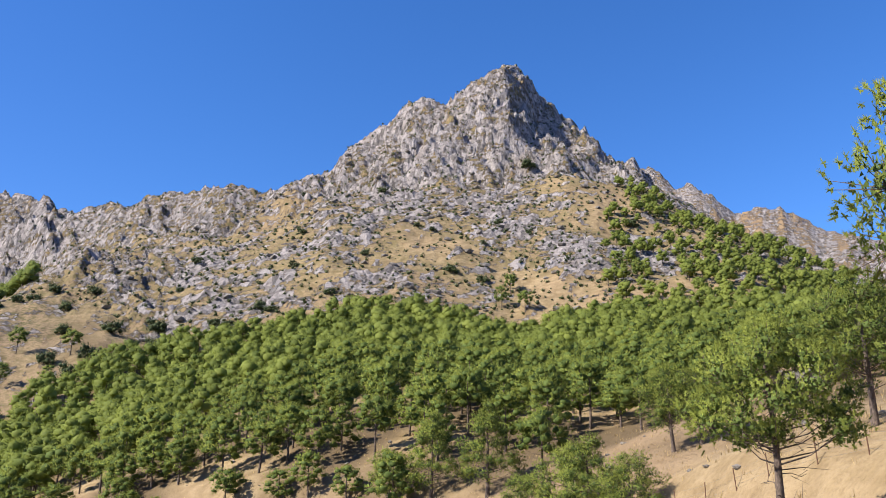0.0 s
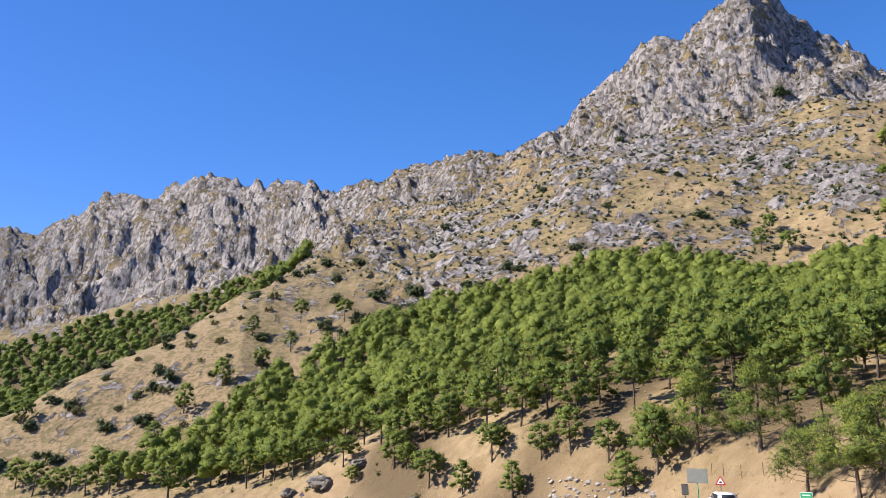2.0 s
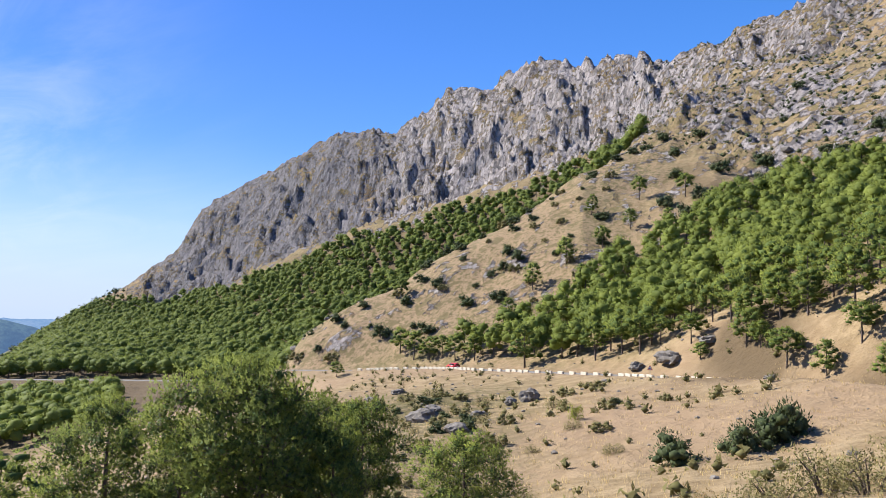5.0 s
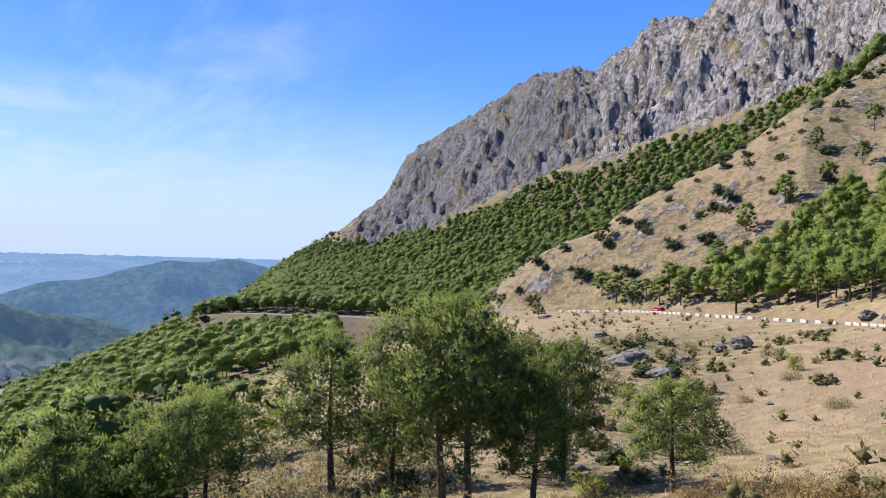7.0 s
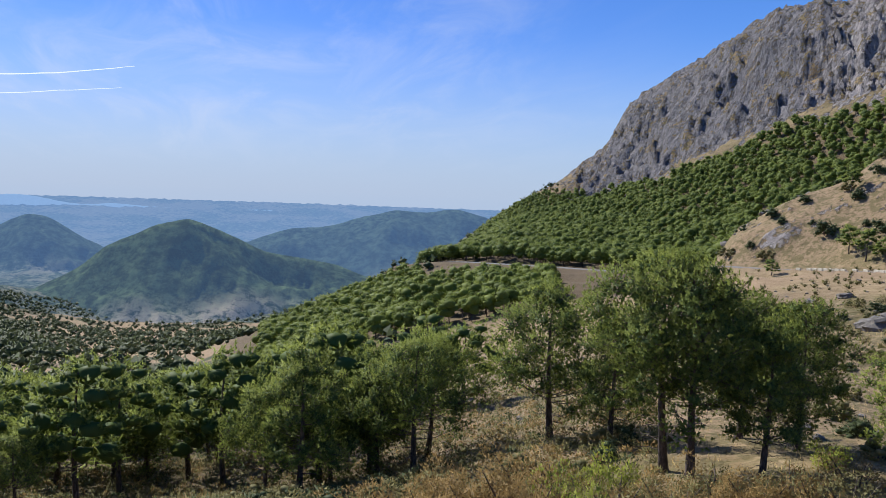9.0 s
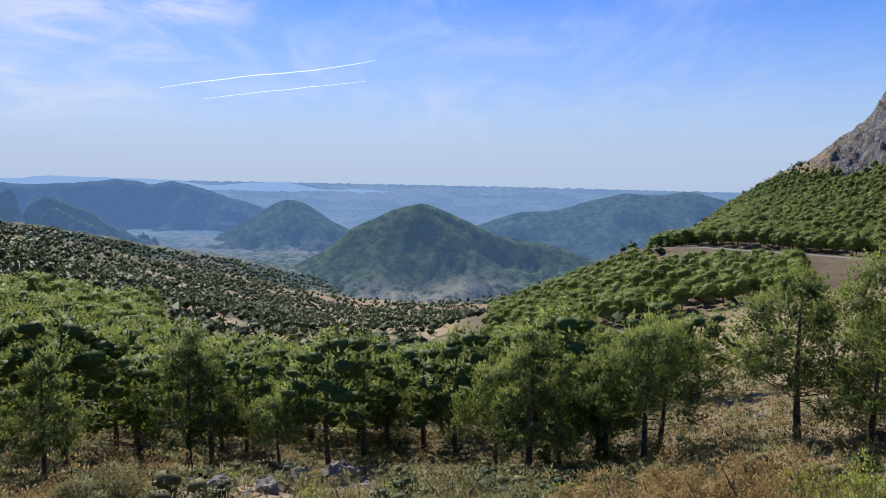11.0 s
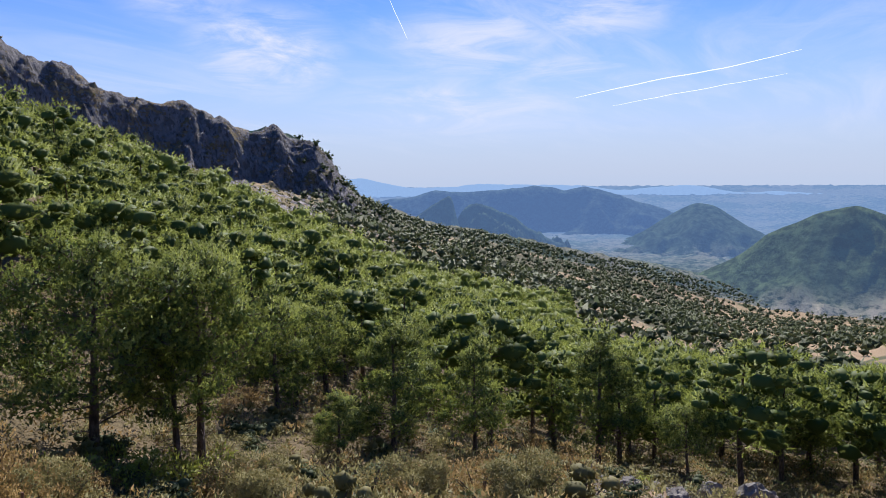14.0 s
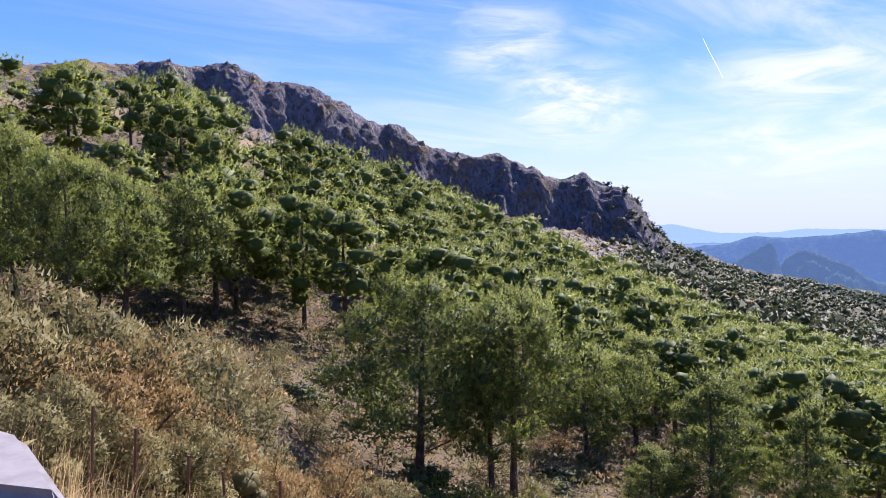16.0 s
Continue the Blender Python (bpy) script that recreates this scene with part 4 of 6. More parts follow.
def plant(kit, spreads, az, r, h, w, label, group, turn=None, which=None):
    i = which if which is not None else pick.randrange(len(kit))
    m = stand(az, r, h / 8.0, (h / 8.0 * 0.45 + 0.55 * w / spreads[i]) if w else None, turn if turn is not None else pick.uniform(0, 6.28))
    if i not in used and kit is NEAR:
        ob = kit[i]
        ob.matrix_basis = m
        used.add(i)
    elif kit is MID and ("m", i) not in used:
        ob = kit[i]
        ob.matrix_basis = m
        used.add(("m", i))
    else:
        ob = copy_thing(kit[i], m @ Matrix.Diagonal([1 / q for q in kit[i].scale] + [1]))
    tagged(ob, label, "tree", group)
    return ob


# single pines: bearing, distance, height, half the crown's width
PINES_ROAD = ((-22.0, 33, 9.6, 3.0, 6), (-28.6, 50, 8.6, 3.2, 1), (-40.5, 32, 19.0, 3.0, 0), (-12.9, 60, 6.2, 2.9, 1), (-10.4, 65, 8.2, 2.9, 4), (-8.7, 67, 8.0, 2.7, 1), (-5.7, 74, 6.2, 2.7, 0),
              (-3.2, 88, 10.0, 3.4, 2), (0.8, 95, 10.0, 3.2, 2), (3.8, 100, 6.2, 2.6, 0), (-16.2, 74, 7.9, 2.7, 1), (-18.1, 74, 7.0, 2.7, 0))
PINES_BELOW = ((84.6, 68, 7.8, 3.4, 1), (79.2, 58, 8.4, 2.6, 4), (75.0, 51, 8.8, 3.0, 0), (65.8, 48, 9.9, 4.0, 5), (61.6, 43, 7.6, 2.2, 2), (57.6, 35, 9.8, 3.2, 3), (55.8, 33, 9.0, 2.8, 1), (52.8, 43, 8.2, 3.4, 0),
               (49.1, 40, 7.2, 2.3, 1), (41.3, 36, 5.2, 2.5, 5), (51.2, 33, 6.5, 1.8, 4), (103.0, 49, 5.3, 2.1, 3), (84.5, 43, 8.6, 2.8, 2), (87.0, 47, 7.6, 2.2, 0))
PINES_VALLEY = ((79.3, 53, 9.3, 2.4, 4), (97.0, 74, 8.2, 4.0, 5), (102.5, 100, 7.0, 3.2, 1), (109.6, 50, 8.8, 3.0, 2), (108.0, 52, 8.2, 2.2, 4), (97.4, 63, 7.6, 3.0, 0), (95.0, 66, 7.4, 3.0, 5), (78.6, 46, 7.2, 2.7, 1),
                (75.9, 44, 8.3, 2.9, 0), (90.5, 72, 7.5, 3.0, 1), (125.1, 37, 6.8, 2.4, 2), (118.8, 39, 6.8, 1.7, 4), (129.2, 34, 3.2, 1.4, 4), (82.0, 46, 7.4, 2.6, 5))
PINES_GULLY = ((132.3, 45, 6.5, 2.3, 0), (129.9, 51, 8.2, 2.7, 4), (133.5, 42, 7.2, 2.2, 2), (146.0, 29, 8.1, 3.3, 5), (139.0, 31, 8.6, 2.4, 3), (140.5, 30, 7.2, 1.5, 4), (128.7, 36, 2.6, 1.3, 1), (124.0, 42, 7.0, 2.2, 2),
               (166.2, 44, 8.8, 2.4, 4), (169.7, 40, 8.6, 2.2, 0), (172.7, 48, 10.4, 2.5, 1), (162.5, 49, 9.0, 2.9, 1), (158.9, 58, 9.0, 2.7, 5), (176, 44, 9, 2.6, 2))
for rows, label, group in ((PINES_ROAD, "green pine with a dark trunk on the dry grassy slope", "pines above the road"),
                           (PINES_BELOW, "tall bushy pine with dark trunk and bare lower limbs", "pines below the verge"),
                           (PINES_VALLEY, "backlit dark green pine above brown scrub", "pines on the valley side"),
                           (PINES_GULLY, "spreading pine with bare dead lower twigs in the gully", "pines in the gully")):
    for az, r, h, w, which in rows:
        plant(NEAR, NEAR_SPREAD, az, r, h, w, label, group, which=which)

MID_SPREAD = (2.7, 2.5, 2.8, 2.6, 2.4)
PINES_ROW = ((6.8, 105, 5.6, 2.6), (9.4, 111, 6.9, 2.7), (11.5, 115, 5.4, 2.9), (-7.2, 82, 8, 2.6), (13.5, 114, 5.4, 2.5), (17.1, 122, 5.5, 2.2), (19.5, 128, 6.3, 3.2), (21.1, 136, 4.6, 2.5),
             (15.0, 122, 6.0, 3.0), (5.8, 98, 5.6, 2.9), (3.5, 97, 8.4, 3.2), (12.9, 124, 7.8, 3.5), (22.0, 139, 6.6, 3.0), (25.0, 146, 3.3, 2.2), (25.6, 152, 6.0, 3.2), (27.7, 162, 6.2, 3.2), (29.1, 164, 8.4, 3.4))
PINES_BEND = ((32.2, 174, 8.8, 3.6), (33.4, 190, 8.4, 3.4), (37.3, 192, 11.5, 4.6), (41.0, 216, 7.6, 3.2), (42.4, 222, 7.6, 3.8), (43.4, 230, 6.4, 3.6), (44.3, 232, 7.4, 3.4), (45.5, 238, 9.2, 4.0), (46.5, 246, 8.4, 3.8),
              (51.1, 226, 4.6, 2.6), (46.6, 280, 7.6, 3.4), (152.2, 205, 9, 3.6), (161.3, 215, 11, 4.2), (158.9, 222, 10, 5), (144.3, 190, 10, 3), (143.1, 192, 9.5, 3), (141.6, 215, 8.5, 3))
for az, r, h, w in PINES_ROW:
    plant(MID, MID_SPREAD, az, r, h, w, "round-headed green pine on the dry slope above the road", "roadside pines")
for az, r, h, w in PINES_BEND:
    plant(MID, MID_SPREAD, az, r, h, w, "round-headed green pine standing apart on the slope", "outlying pines")
for a_, r_ in ((24.0, 262), (25.4, 250), (27.2, 262), (28.4, 236), (29.8, 270), (30.6, 246), (31.8, 258), (33.2, 230), (34.4, 252), (35.6, 226), (36.8, 246), (38.6, 232), (26.0, 286), (29.2, 292), (32.6, 284)):
    plant(MID, MID_SPREAD, a_, r_, pick.uniform(6, 9.5), pick.uniform(2.6, 3.8), "round-headed green pine standing apart on the slope", "outlying pines")
for kit_ob in NEAR + MID:
    assert kit_ob.get("category"), "unplanted pine"


# ---------------------------------------------------------------- woods
def scatter(seed, az0, az1, r0, r1, gap, test, tries):
    """Places at least gap metres apart for which test(az, r) gives a chance."""
    rng = np.random.RandomState(seed)
    cells, out = {}, []
    az = rng.uniform(az0, az1, tries)
    rr = np.sqrt(rng.uniform(r0 * r0, r1 * r1, tries))
    luck = rng.random(tries)
    for a, r, q in zip(az, rr, luck):
        x, y = spot(a, r)
        c = (int(x // gap), int(y // gap))
        if any((x - u) ** 2 + (y - v) ** 2 < gap * gap for i in (-1, 0, 1) for j in (-1, 0, 1) for u, v in cells.get((c[0] + i, c[1] + j), ())):
            continue
        if q < test(a, r):
            cells.setdefault(c, []).append((x, y))
            out.append((a, r))
    return out


def angle(az, r):
    return math.degrees(math.atan2(ground(az, r) - EYE, r))


def s_at(az, r):
    i = int(np.clip(np.searchsorted(AZ, az), 0, len(AZ) - 1))
    return float(np.interp(r, GR[i], GS[i]))


def blot(x, y, size, seed=0.0):
    return noise.noise((x / size + seed, y / size - seed, seed))


SINGLE = [(*spot(q[0], q[1]), 3.2) for rows in (PINES_ROAD, PINES_BELOW, PINES_VALLEY, PINES_GULLY, PINES_ROW, PINES_BEND) for q in rows]


def free(x, y):
    return all((x - u) ** 2 + (y - v) ** 2 > d * d for u, v, d in SINGLE) and min((x - q[0]) ** 2 + (y - q[1]) ** 2 for q in ROADLINE[::4]) > 64


UPPER = line(((-40, 0, 10.0), (-30, 0, 10.4), (-20, 0, 11.6), (-12, 0, 12.3), (-8, 0, 11.2), (-5, 0, 10.4), (-1, 0, 12.2), (3, 0, 13.2), (9, 0, 12.1), (14, 0, 10.6), (20, 0, 9.4), (25, 0, 7.2), (30, 0, 4.2),
              (35, 0, 0.8), (40, 0, -2.2), (46, 0, -3.2)))
LOWER = line(((-40, 0, 8.0), (-20, 0, 6.4), (-12, 0, 3.6), (0, 0, 2.6), (10, 0, 2.0), (16, 0, 1.0), (20, 0, 0.0), (25, 0, -1.6), (30, 0, -2.4), (37, 0, -3.1), (46, 0, -3.4)))
UPPER_LEFT = line(((70, 0, -12.0), (95, 0, -15), (105, 0, -13.2), (112, 0, -10.6), (118, 0, -10), (124, 0, -9.3), (127, 0, -8.2), (130, 0, -6.2), (135, 0, -3.6), (141, 0, -1.9), (147, 0, 0.1), (153, 0, 1.6),
                   (158, 0, 3.2), (162, 0, 4.9), (167, 0, 5.7), (176, 0, 6.0), (190, 0, 6.5)))


def main_wood(a, r):
    e = angle(a, r)
    if not (np.interp(a, LOWER[:, 0], LOWER[:, 2]) < e < np.interp(a, UPPER[:, 0], UPPER[:, 2])):
        return 0.0
    x, y = spot(a, r)
    if not free(x, y):
        return 0.0
    thin = smooth(np.float64(blot(x, y, 28, 3.0)), 0.12, 0.38)
    return (1 - 0.9 * thin) * (0.55 if e < np.interp(a, LOWER[:, 0], LOWER[:, 2]) + 1.2 else 1.0)


def ridge_wood(a, r):
    s = s_at(a, r)
    x, y = spot(a, r)
    if s > 6.25:
        return 0.6 if s < 6.9 and blot(x, y, 40, 8.0) > -0.15 + 0.12 * max(0, a + 20) / 8 else 0.0
    return 1.0 if a < -19 + 5 * blot(x, y, 45, 2.0) and s < 6.1 else 0.10


def far_wood(a, r):
    s = s_at(a, r)
    x, y = spot(a, r)
    low = 5.5 if a < 56.5 else 5.14
    top = 6.92 + 0.10 * blot(x, y, 60, 5.0) + 0.75 * float(smooth(np.float64(a), 58, 68))
    return 1.0 if low < s < top else 0.0


def low_wood(a, r):
    s = s_at(a, r)
    return (1.0 if a < 84 else 0.6) if 4.22 < s < (4.62 if a < 76 else 4.9) else 0.0


def gully_wood(a, r):
    e = angle(a, r)
    x, y = spot(a, r)
    if not free(x, y):
        return 0.0
    if a < 112:
        return 0.75 if r < 125 and e < -15.6 and blot(x, y, 30, 6.0) > -0.25 else 0.0
    return (0.95 if blot(x, y, 35, 1.0) > -0.42 else 0.1) if e < np.interp(a, UPPER_LEFT[:, 0], UPPER_LEFT[:, 2]) else 0.0


def woods(name, label, spots, kits, seed, lo=0.75, hi=1.2):
    """Many pines in one mesh."""
    rng = np.random.RandomState(seed)
    all_v, all_f, all_m, all_t, all_g, n = [], [], [], [], [], 0
    for a, r in spots:
        v, f, m, t, g = kits[rng.randint(len(kits))]
        k, c = rng.uniform(lo, hi), rng.uniform(0, 6.28)
        p = on_ground(a, r, 0.2)
        w = k * rng.uniform(0.9, 1.15)
        x = (v[:, 0] * math.cos(c) - v[:, 1] * math.sin(c)) * w + p[0]
        y = (v[:, 0] * math.sin(c) + v[:, 1] * math.cos(c)) * w + p[1]
        all_v.append(np.stack([x, y, v[:, 2] * k + p[2]], -1)), all_f.append(f + n), all_m.append(m), all_t.append(np.clip(t * 0.6 + rng.uniform(0, 0.4), 0, 1))
        all_g.append(np.stack([g[:, 0] * math.cos(c) - g[:, 1] * math.sin(c), g[:, 0] * math.sin(c) + g[:, 1] * math.cos(c), g[:, 2]], -1))
        n += len(v)
    me = mesh_of(name, np.vstack(all_v), np.vstack(all_f), M_BARK, dict(tint=np.concatenate(all_t)), False, np.vstack(all_g))
    me.materials.append(M_PINE_SHADE), me.materials.append(M_PINE)
    me.polygons.foreach_set("material_index", np.concatenate(all_m).astype(np.int32))
    tagged(new(name, me), label, "forest", kind="stuff")


def kit(seeds, detail, **kw):
    out = []
    for sd in seeds:
        wood, crown = make_pine(np.random.RandomState(sd), detail, **kw)
        v1, f1, m1, t1, g1 = wood.arrays()
        v2, f2, m2, t2, g2 = crown.arrays()
        out.append((np.vstack([v1, v2]), np.vstack([f1, f2 + len(v1)]), np.concatenate([m1, m2 + 1]), np.concatenate([t1, t2]), np.vstack([g1, g2])))
    return out


KIT_MID = kit((31, 32, 33, 34), "mid", spread=2.4, low=0.34, count=20)
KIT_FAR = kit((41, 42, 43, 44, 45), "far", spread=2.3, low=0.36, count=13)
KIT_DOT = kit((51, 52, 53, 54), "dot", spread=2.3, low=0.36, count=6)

spots = sorted(scatter(1, -38, 46, 70, 330, 4.9, main_wood, 26000), key=lambda q: q[1])
for a, r in spots[:170]:
    plant(MID, MID_SPREAD, a, r, pick.uniform(7.0, 10.0), pick.uniform(2.9, 3.7), "green pine in the wood on the mountain slope", "pines of the slope wood")
rest = spots[170:]
woods("pine_wood", "dense green pine wood on the mountain slope", [q for q in rest if q[1] < 172], KIT_MID, 2, 0.95, 1.3)
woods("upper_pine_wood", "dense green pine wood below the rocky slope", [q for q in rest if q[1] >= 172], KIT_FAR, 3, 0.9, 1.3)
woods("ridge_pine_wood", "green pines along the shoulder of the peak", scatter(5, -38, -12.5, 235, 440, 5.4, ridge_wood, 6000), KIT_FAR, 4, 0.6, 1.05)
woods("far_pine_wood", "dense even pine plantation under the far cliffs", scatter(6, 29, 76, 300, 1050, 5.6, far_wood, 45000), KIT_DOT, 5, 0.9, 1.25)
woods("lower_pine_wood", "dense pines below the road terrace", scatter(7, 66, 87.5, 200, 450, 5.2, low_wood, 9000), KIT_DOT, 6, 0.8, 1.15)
spots = sorted(scatter(8, 70, 186, 50, 290, 6.0, gully_wood, 24000), key=lambda q: q[1])
for a, r in spots[:70]:
    plant(MID, MID_SPREAD, a, r, pick.uniform(8.0, 11.0), pick.uniform(3.3, 4.2), "dark green backlit pine in the gully wood", "pines of the gully wood")
woods("gully_pine_wood", "dark green backlit pine wood on the shaded slope", [q for q in spots[70:] if q[1] < 135], KIT_MID, 9, 1.05, 1.45)
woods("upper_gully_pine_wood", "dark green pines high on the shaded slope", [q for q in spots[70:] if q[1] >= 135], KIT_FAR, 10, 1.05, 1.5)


# ---------------------------------------------------------------- bushes
def bush_soup(seed, leaves, size, stems=7, open_=0.0):
    """A bush 1 m across the half and 1.3 m high."""
    rng = np.random.RandomState(seed)
    wood, crown = Soup(), Soup()
    for i in range(stems):
        a = i * 2.4 + rng.uniform(-0.4, 0.4)
        tip = np.array([math.cos(a) * rng.uniform(0.3, 0.8), math.sin(a) * rng.uniform(0.3, 0.8), rng.uniform(0.6, 1.1)])
        tube(wood, [(0.05 * math.cos(a), 0.05 * math.sin(a), -0.1), tip * 0.55 + (0, 0, 0.08), tip], [0.03, 0.02, 0.006], 4)
        for q in range(2):
            c = tip * rng.uniform(0.6, 1.0) + rng.normal(scale=0.12, size=3)
            c[2] = max(c[2], 0.25)
            clump(crown, c, rng.uniform(0.32, 0.46), rng, 0.0 if open_ else 0.55, leaves // (3 * stems), size, size * 0.5, 0, 1, 0.85, 0.3, rng.uniform(0.0, 1.0), False, leaves // (6 * stems), size * 0.55)
    for i in range(5):
        a = i * 1.26 + rng.uniform(-0.3, 0.3)
        clump(crown, np.array([math.cos(a) * 0.62, math.sin(a) * 0.62, 0.3]), 0.36, rng, 0.0 if open_ else 0.55, leaves // 16, size, size * 0.5, 0, 1, 0.8, 0.2, rng.uniform(0.0, 1.0), False, leaves // 30, size * 0.55)
    return wood, crown


def bush_thing(name, seed, mats, leaves=900, size=0.11, open_=0.0):
    wood, crown = bush_soup(seed, leaves, size, open_=open_)
    root = new(name)
    part("wood", wood.mesh("wood", [M_BARK], flat=False), root)
    part("foliage", crown.mesh("foliage", mats), root)
    return root


BUSHES = dict(oak=bush_thing("oak_bush", 61, [M_OAK, M_OAK], 520, 0.12), scrub=bush_thing("scrub_bush", 62, [M_SCRUB, M_SCRUB], 460, 0.10),
              brown=bush_thing("thorn_bush", 63, [M_BROWN, M_BROWN], 1500, 0.065, 1.0), lime=bush_thing("broom_bush", 64, [M_LIME, M_LIME], 900, 0.10, 1.0),
              bramble=bush_thing("bramble_bush", 66, [M_SCRUB, M_SCRUB], 6500, 0.055, 1.0), hawthorn=bush_thing("hawthorn_bush", 67, [M_BROWN, M_BROWN], 5000, 0.05, 1.0),
              grey=bush_thing("dry_shrub", 65, [M_BROWN, M_SCRUB], 1300, 0.07, 1.0))
BUSH_LABEL = dict(bramble="tangled olive brown bramble bush below the verge", hawthorn="reddish brown small-leaved hawthorn bush", oak="dark grey-green evergreen oak bush on the slope", scrub="low olive-green scrub bush on dry ground", brown="brown leafy thorn bush in late summer colour",
                  lime="bright yellow-green broom bush on dry ground", grey="half-dry olive brown shrub on the bank")
placed = set()


def bush(kind, az, r, high, wide, group="bushes on the slope", sink=0.15):
    m = stand(az, r, high / 1.35, wide / 1.15, pick.uniform(0, 6.28), sink * high)
    if kind in placed:
        ob = copy_thing(BUSHES[kind], m @ Matrix.Diagonal([1 / q for q in BUSHES[kind].scale] + [1]))
    else:
        ob = BUSHES[kind]
        ob.matrix_basis = m
        placed.add(kind)
    tagged(ob, BUSH_LABEL[kind], "bush", group)


OAKS_HIGH = ((-4.4, 370, 4.8, 4.0), (-0.7, 312, 5.0, 4.4), (-3.1, 308, 4.2, 4.0), (2.0, 358, 3.4, 3.3), (0.8, 356, 3.4, 3.1), (-3.2, 340, 3.0, 2.3), (6.1, 332, 4.2, 3.2), (11.5, 330, 4.0, 3.8), (13.7, 300, 5.6, 4.2),
             (12.9, 296, 3.8, 3.8), (18.5, 368, 4.8, 3.6), (8.6, 296, 4.4, 3.6), (4.9, 410, 5.2, 4.6), (-6.9, 438, 9.0, 7.4), (-14.7, 366, 6.2, 4.6), (-6.7, 354, 3.8, 2.6), (10.9, 450, 6.0, 5.4), (11.0, 374, 4.2, 3.8))
OAKS_LEFT = ((23.6, 304, 7.0, 5.4), (20.7, 312, 8.0, 6.4), (25.9, 266, 6.6, 4.8), (25.0, 278, 6.6, 4.4), (27.3, 280, 6.4, 4.4), (26.5, 312, 6.0, 5.6), (25.1, 358, 5.0, 4.4), (16.8, 298, 4.8, 3.8), (15.8, 292, 4.2, 3.4),
             (20.9, 292, 6.2, 4.4), (19.4, 346, 3.6, 2.5), (36.9, 296, 3.6, 2.8), (43.9, 274, 5.0, 3.2), (39.9, 268, 3.8, 2.6), (38.7, 276, 5.4, 3.1), (37.9, 268, 5.4, 3.6), (39.0, 268, 4.6, 3.6), (47.9, 262, 6.2, 5.2),
             (28.6, 364, 6.0, 5.0), (29.6, 358, 5.0, 4.0), (27.5, 368, 6.0, 5.0), (30.8, 350, 4.5, 4.0), (26.6, 345, 6.0, 5.0), (32.5, 340, 4.0, 3.4))
for az, r, h, w in OAKS_HIGH + OAKS_LEFT:
    bush("oak", az, r, h, w, "dark bushes on the mountain slope")
for az, r, h, w in ((-4.5, 284, 9.0, 2.6), (-5.2, 300, 8.6, 2.6), (-6.3, 278, 8.4, 2.8), (-13.4, 302, 10.5, 3.6), (-14.8, 300, 9, 3)):
    plant(MID, MID_SPREAD, az, r, h, w, "lone dark pine on the bare rocky slope", "lone slope pines")
for az, r, h, w in ((26.6, 64, 3.3, 3.0), (20.9, 68, 4.3, 3.4), (19.6, 70, 4.4, 2.6), (22.6, 66, 3.4, 2.4)):
    bush("oak", az, r, h, w, "evergreen bushes in the field")
bush("lime", 33.6, 90, 2.3, 1.2, "yellow-green bushes")
for i in range(17):
    bush(("grey", "brown", "grey", "hawthorn")[i % 4], 46 + 1.9 * i + pick.uniform(-0.6, 0.6), pick.uniform(23, 27), pick.uniform(1.7, 2.6), pick.uniform(1.3, 2.0), "half-dry shrubs on the bank")
for az, r, h, w in ((67.6, 22, 3.1, 2.2), (70.6, 23, 2.7, 1.9), (74.4, 24, 2.9, 2.0), (77.0, 20, 2.4, 1.8), (80.6, 21, 2.2, 1.7), (73.6, 21, 2.2, 1.7), (153.4, 18, 2.4, 1.6), (150.4, 20, 2.4, 1.6), (147.0, 22, 2.0, 1.5)):
    bush("hawthorn", az, r, h, w, "brown thorn bushes")
for i in (0, 1, 7, 8, 9, 10, 11, 12, 13, 14):
    bush(("bramble", "grey", "scrub", "bramble", "brown")[i % 5], 86 + 3.7 * i + pick.uniform(-1, 1), pick.uniform(21, 26), pick.uniform(1.5, 2.3), pick.uniform(1.4, 2.0), "shrubs on the bank")
for kind, az, r, h, w in (("lime", 94.4, 31, 1.0, 0.9), ("lime", 100.5, 29.5, 0.8, 1.0), ("grey", 98.3, 29, 1.2, 1.2), ("grey", 91.0, 30, 1.3, 1.0), ("oak", 86.5, 29, 1.4, 2.2), ("oak", 116.5, 31, 1.3, 1.4),
                          ("lime", 106.5, 33, 0.6, 0.7), ("scrub", 103.0, 31, 0.6, 0.8), ("grey", 95.6, 34, 0.9, 0.8), ("lime", 92.6, 33, 0.7, 0.8), ("scrub", 108.8, 36, 0.7, 0.9), ("grey", 105.4, 41, 1.2, 1.1)):
    bush(kind, az, r, h, w, "low shrubs on the stony clearing")
for i in range(9):
    bush(("grey", "scrub", "brown")[i % 3], 20 + 2.4 * i, pick.uniform(26, 34), pick.uniform(1.0, 1.8), pick.uniform(1.0, 1.7), "half-dry shrubs on the bank")
for az, r, h, w in ((17.4, 36, 2.6, 2.4), (15.0, 34, 2.4, 2.2), (20.5, 33, 2.0, 2.0), (12.5, 38, 2.2, 2.0), (23.5, 31, 1.6, 1.8)):
    bush("grey", az, r, h, w, "half-dry shrubs on the bank")
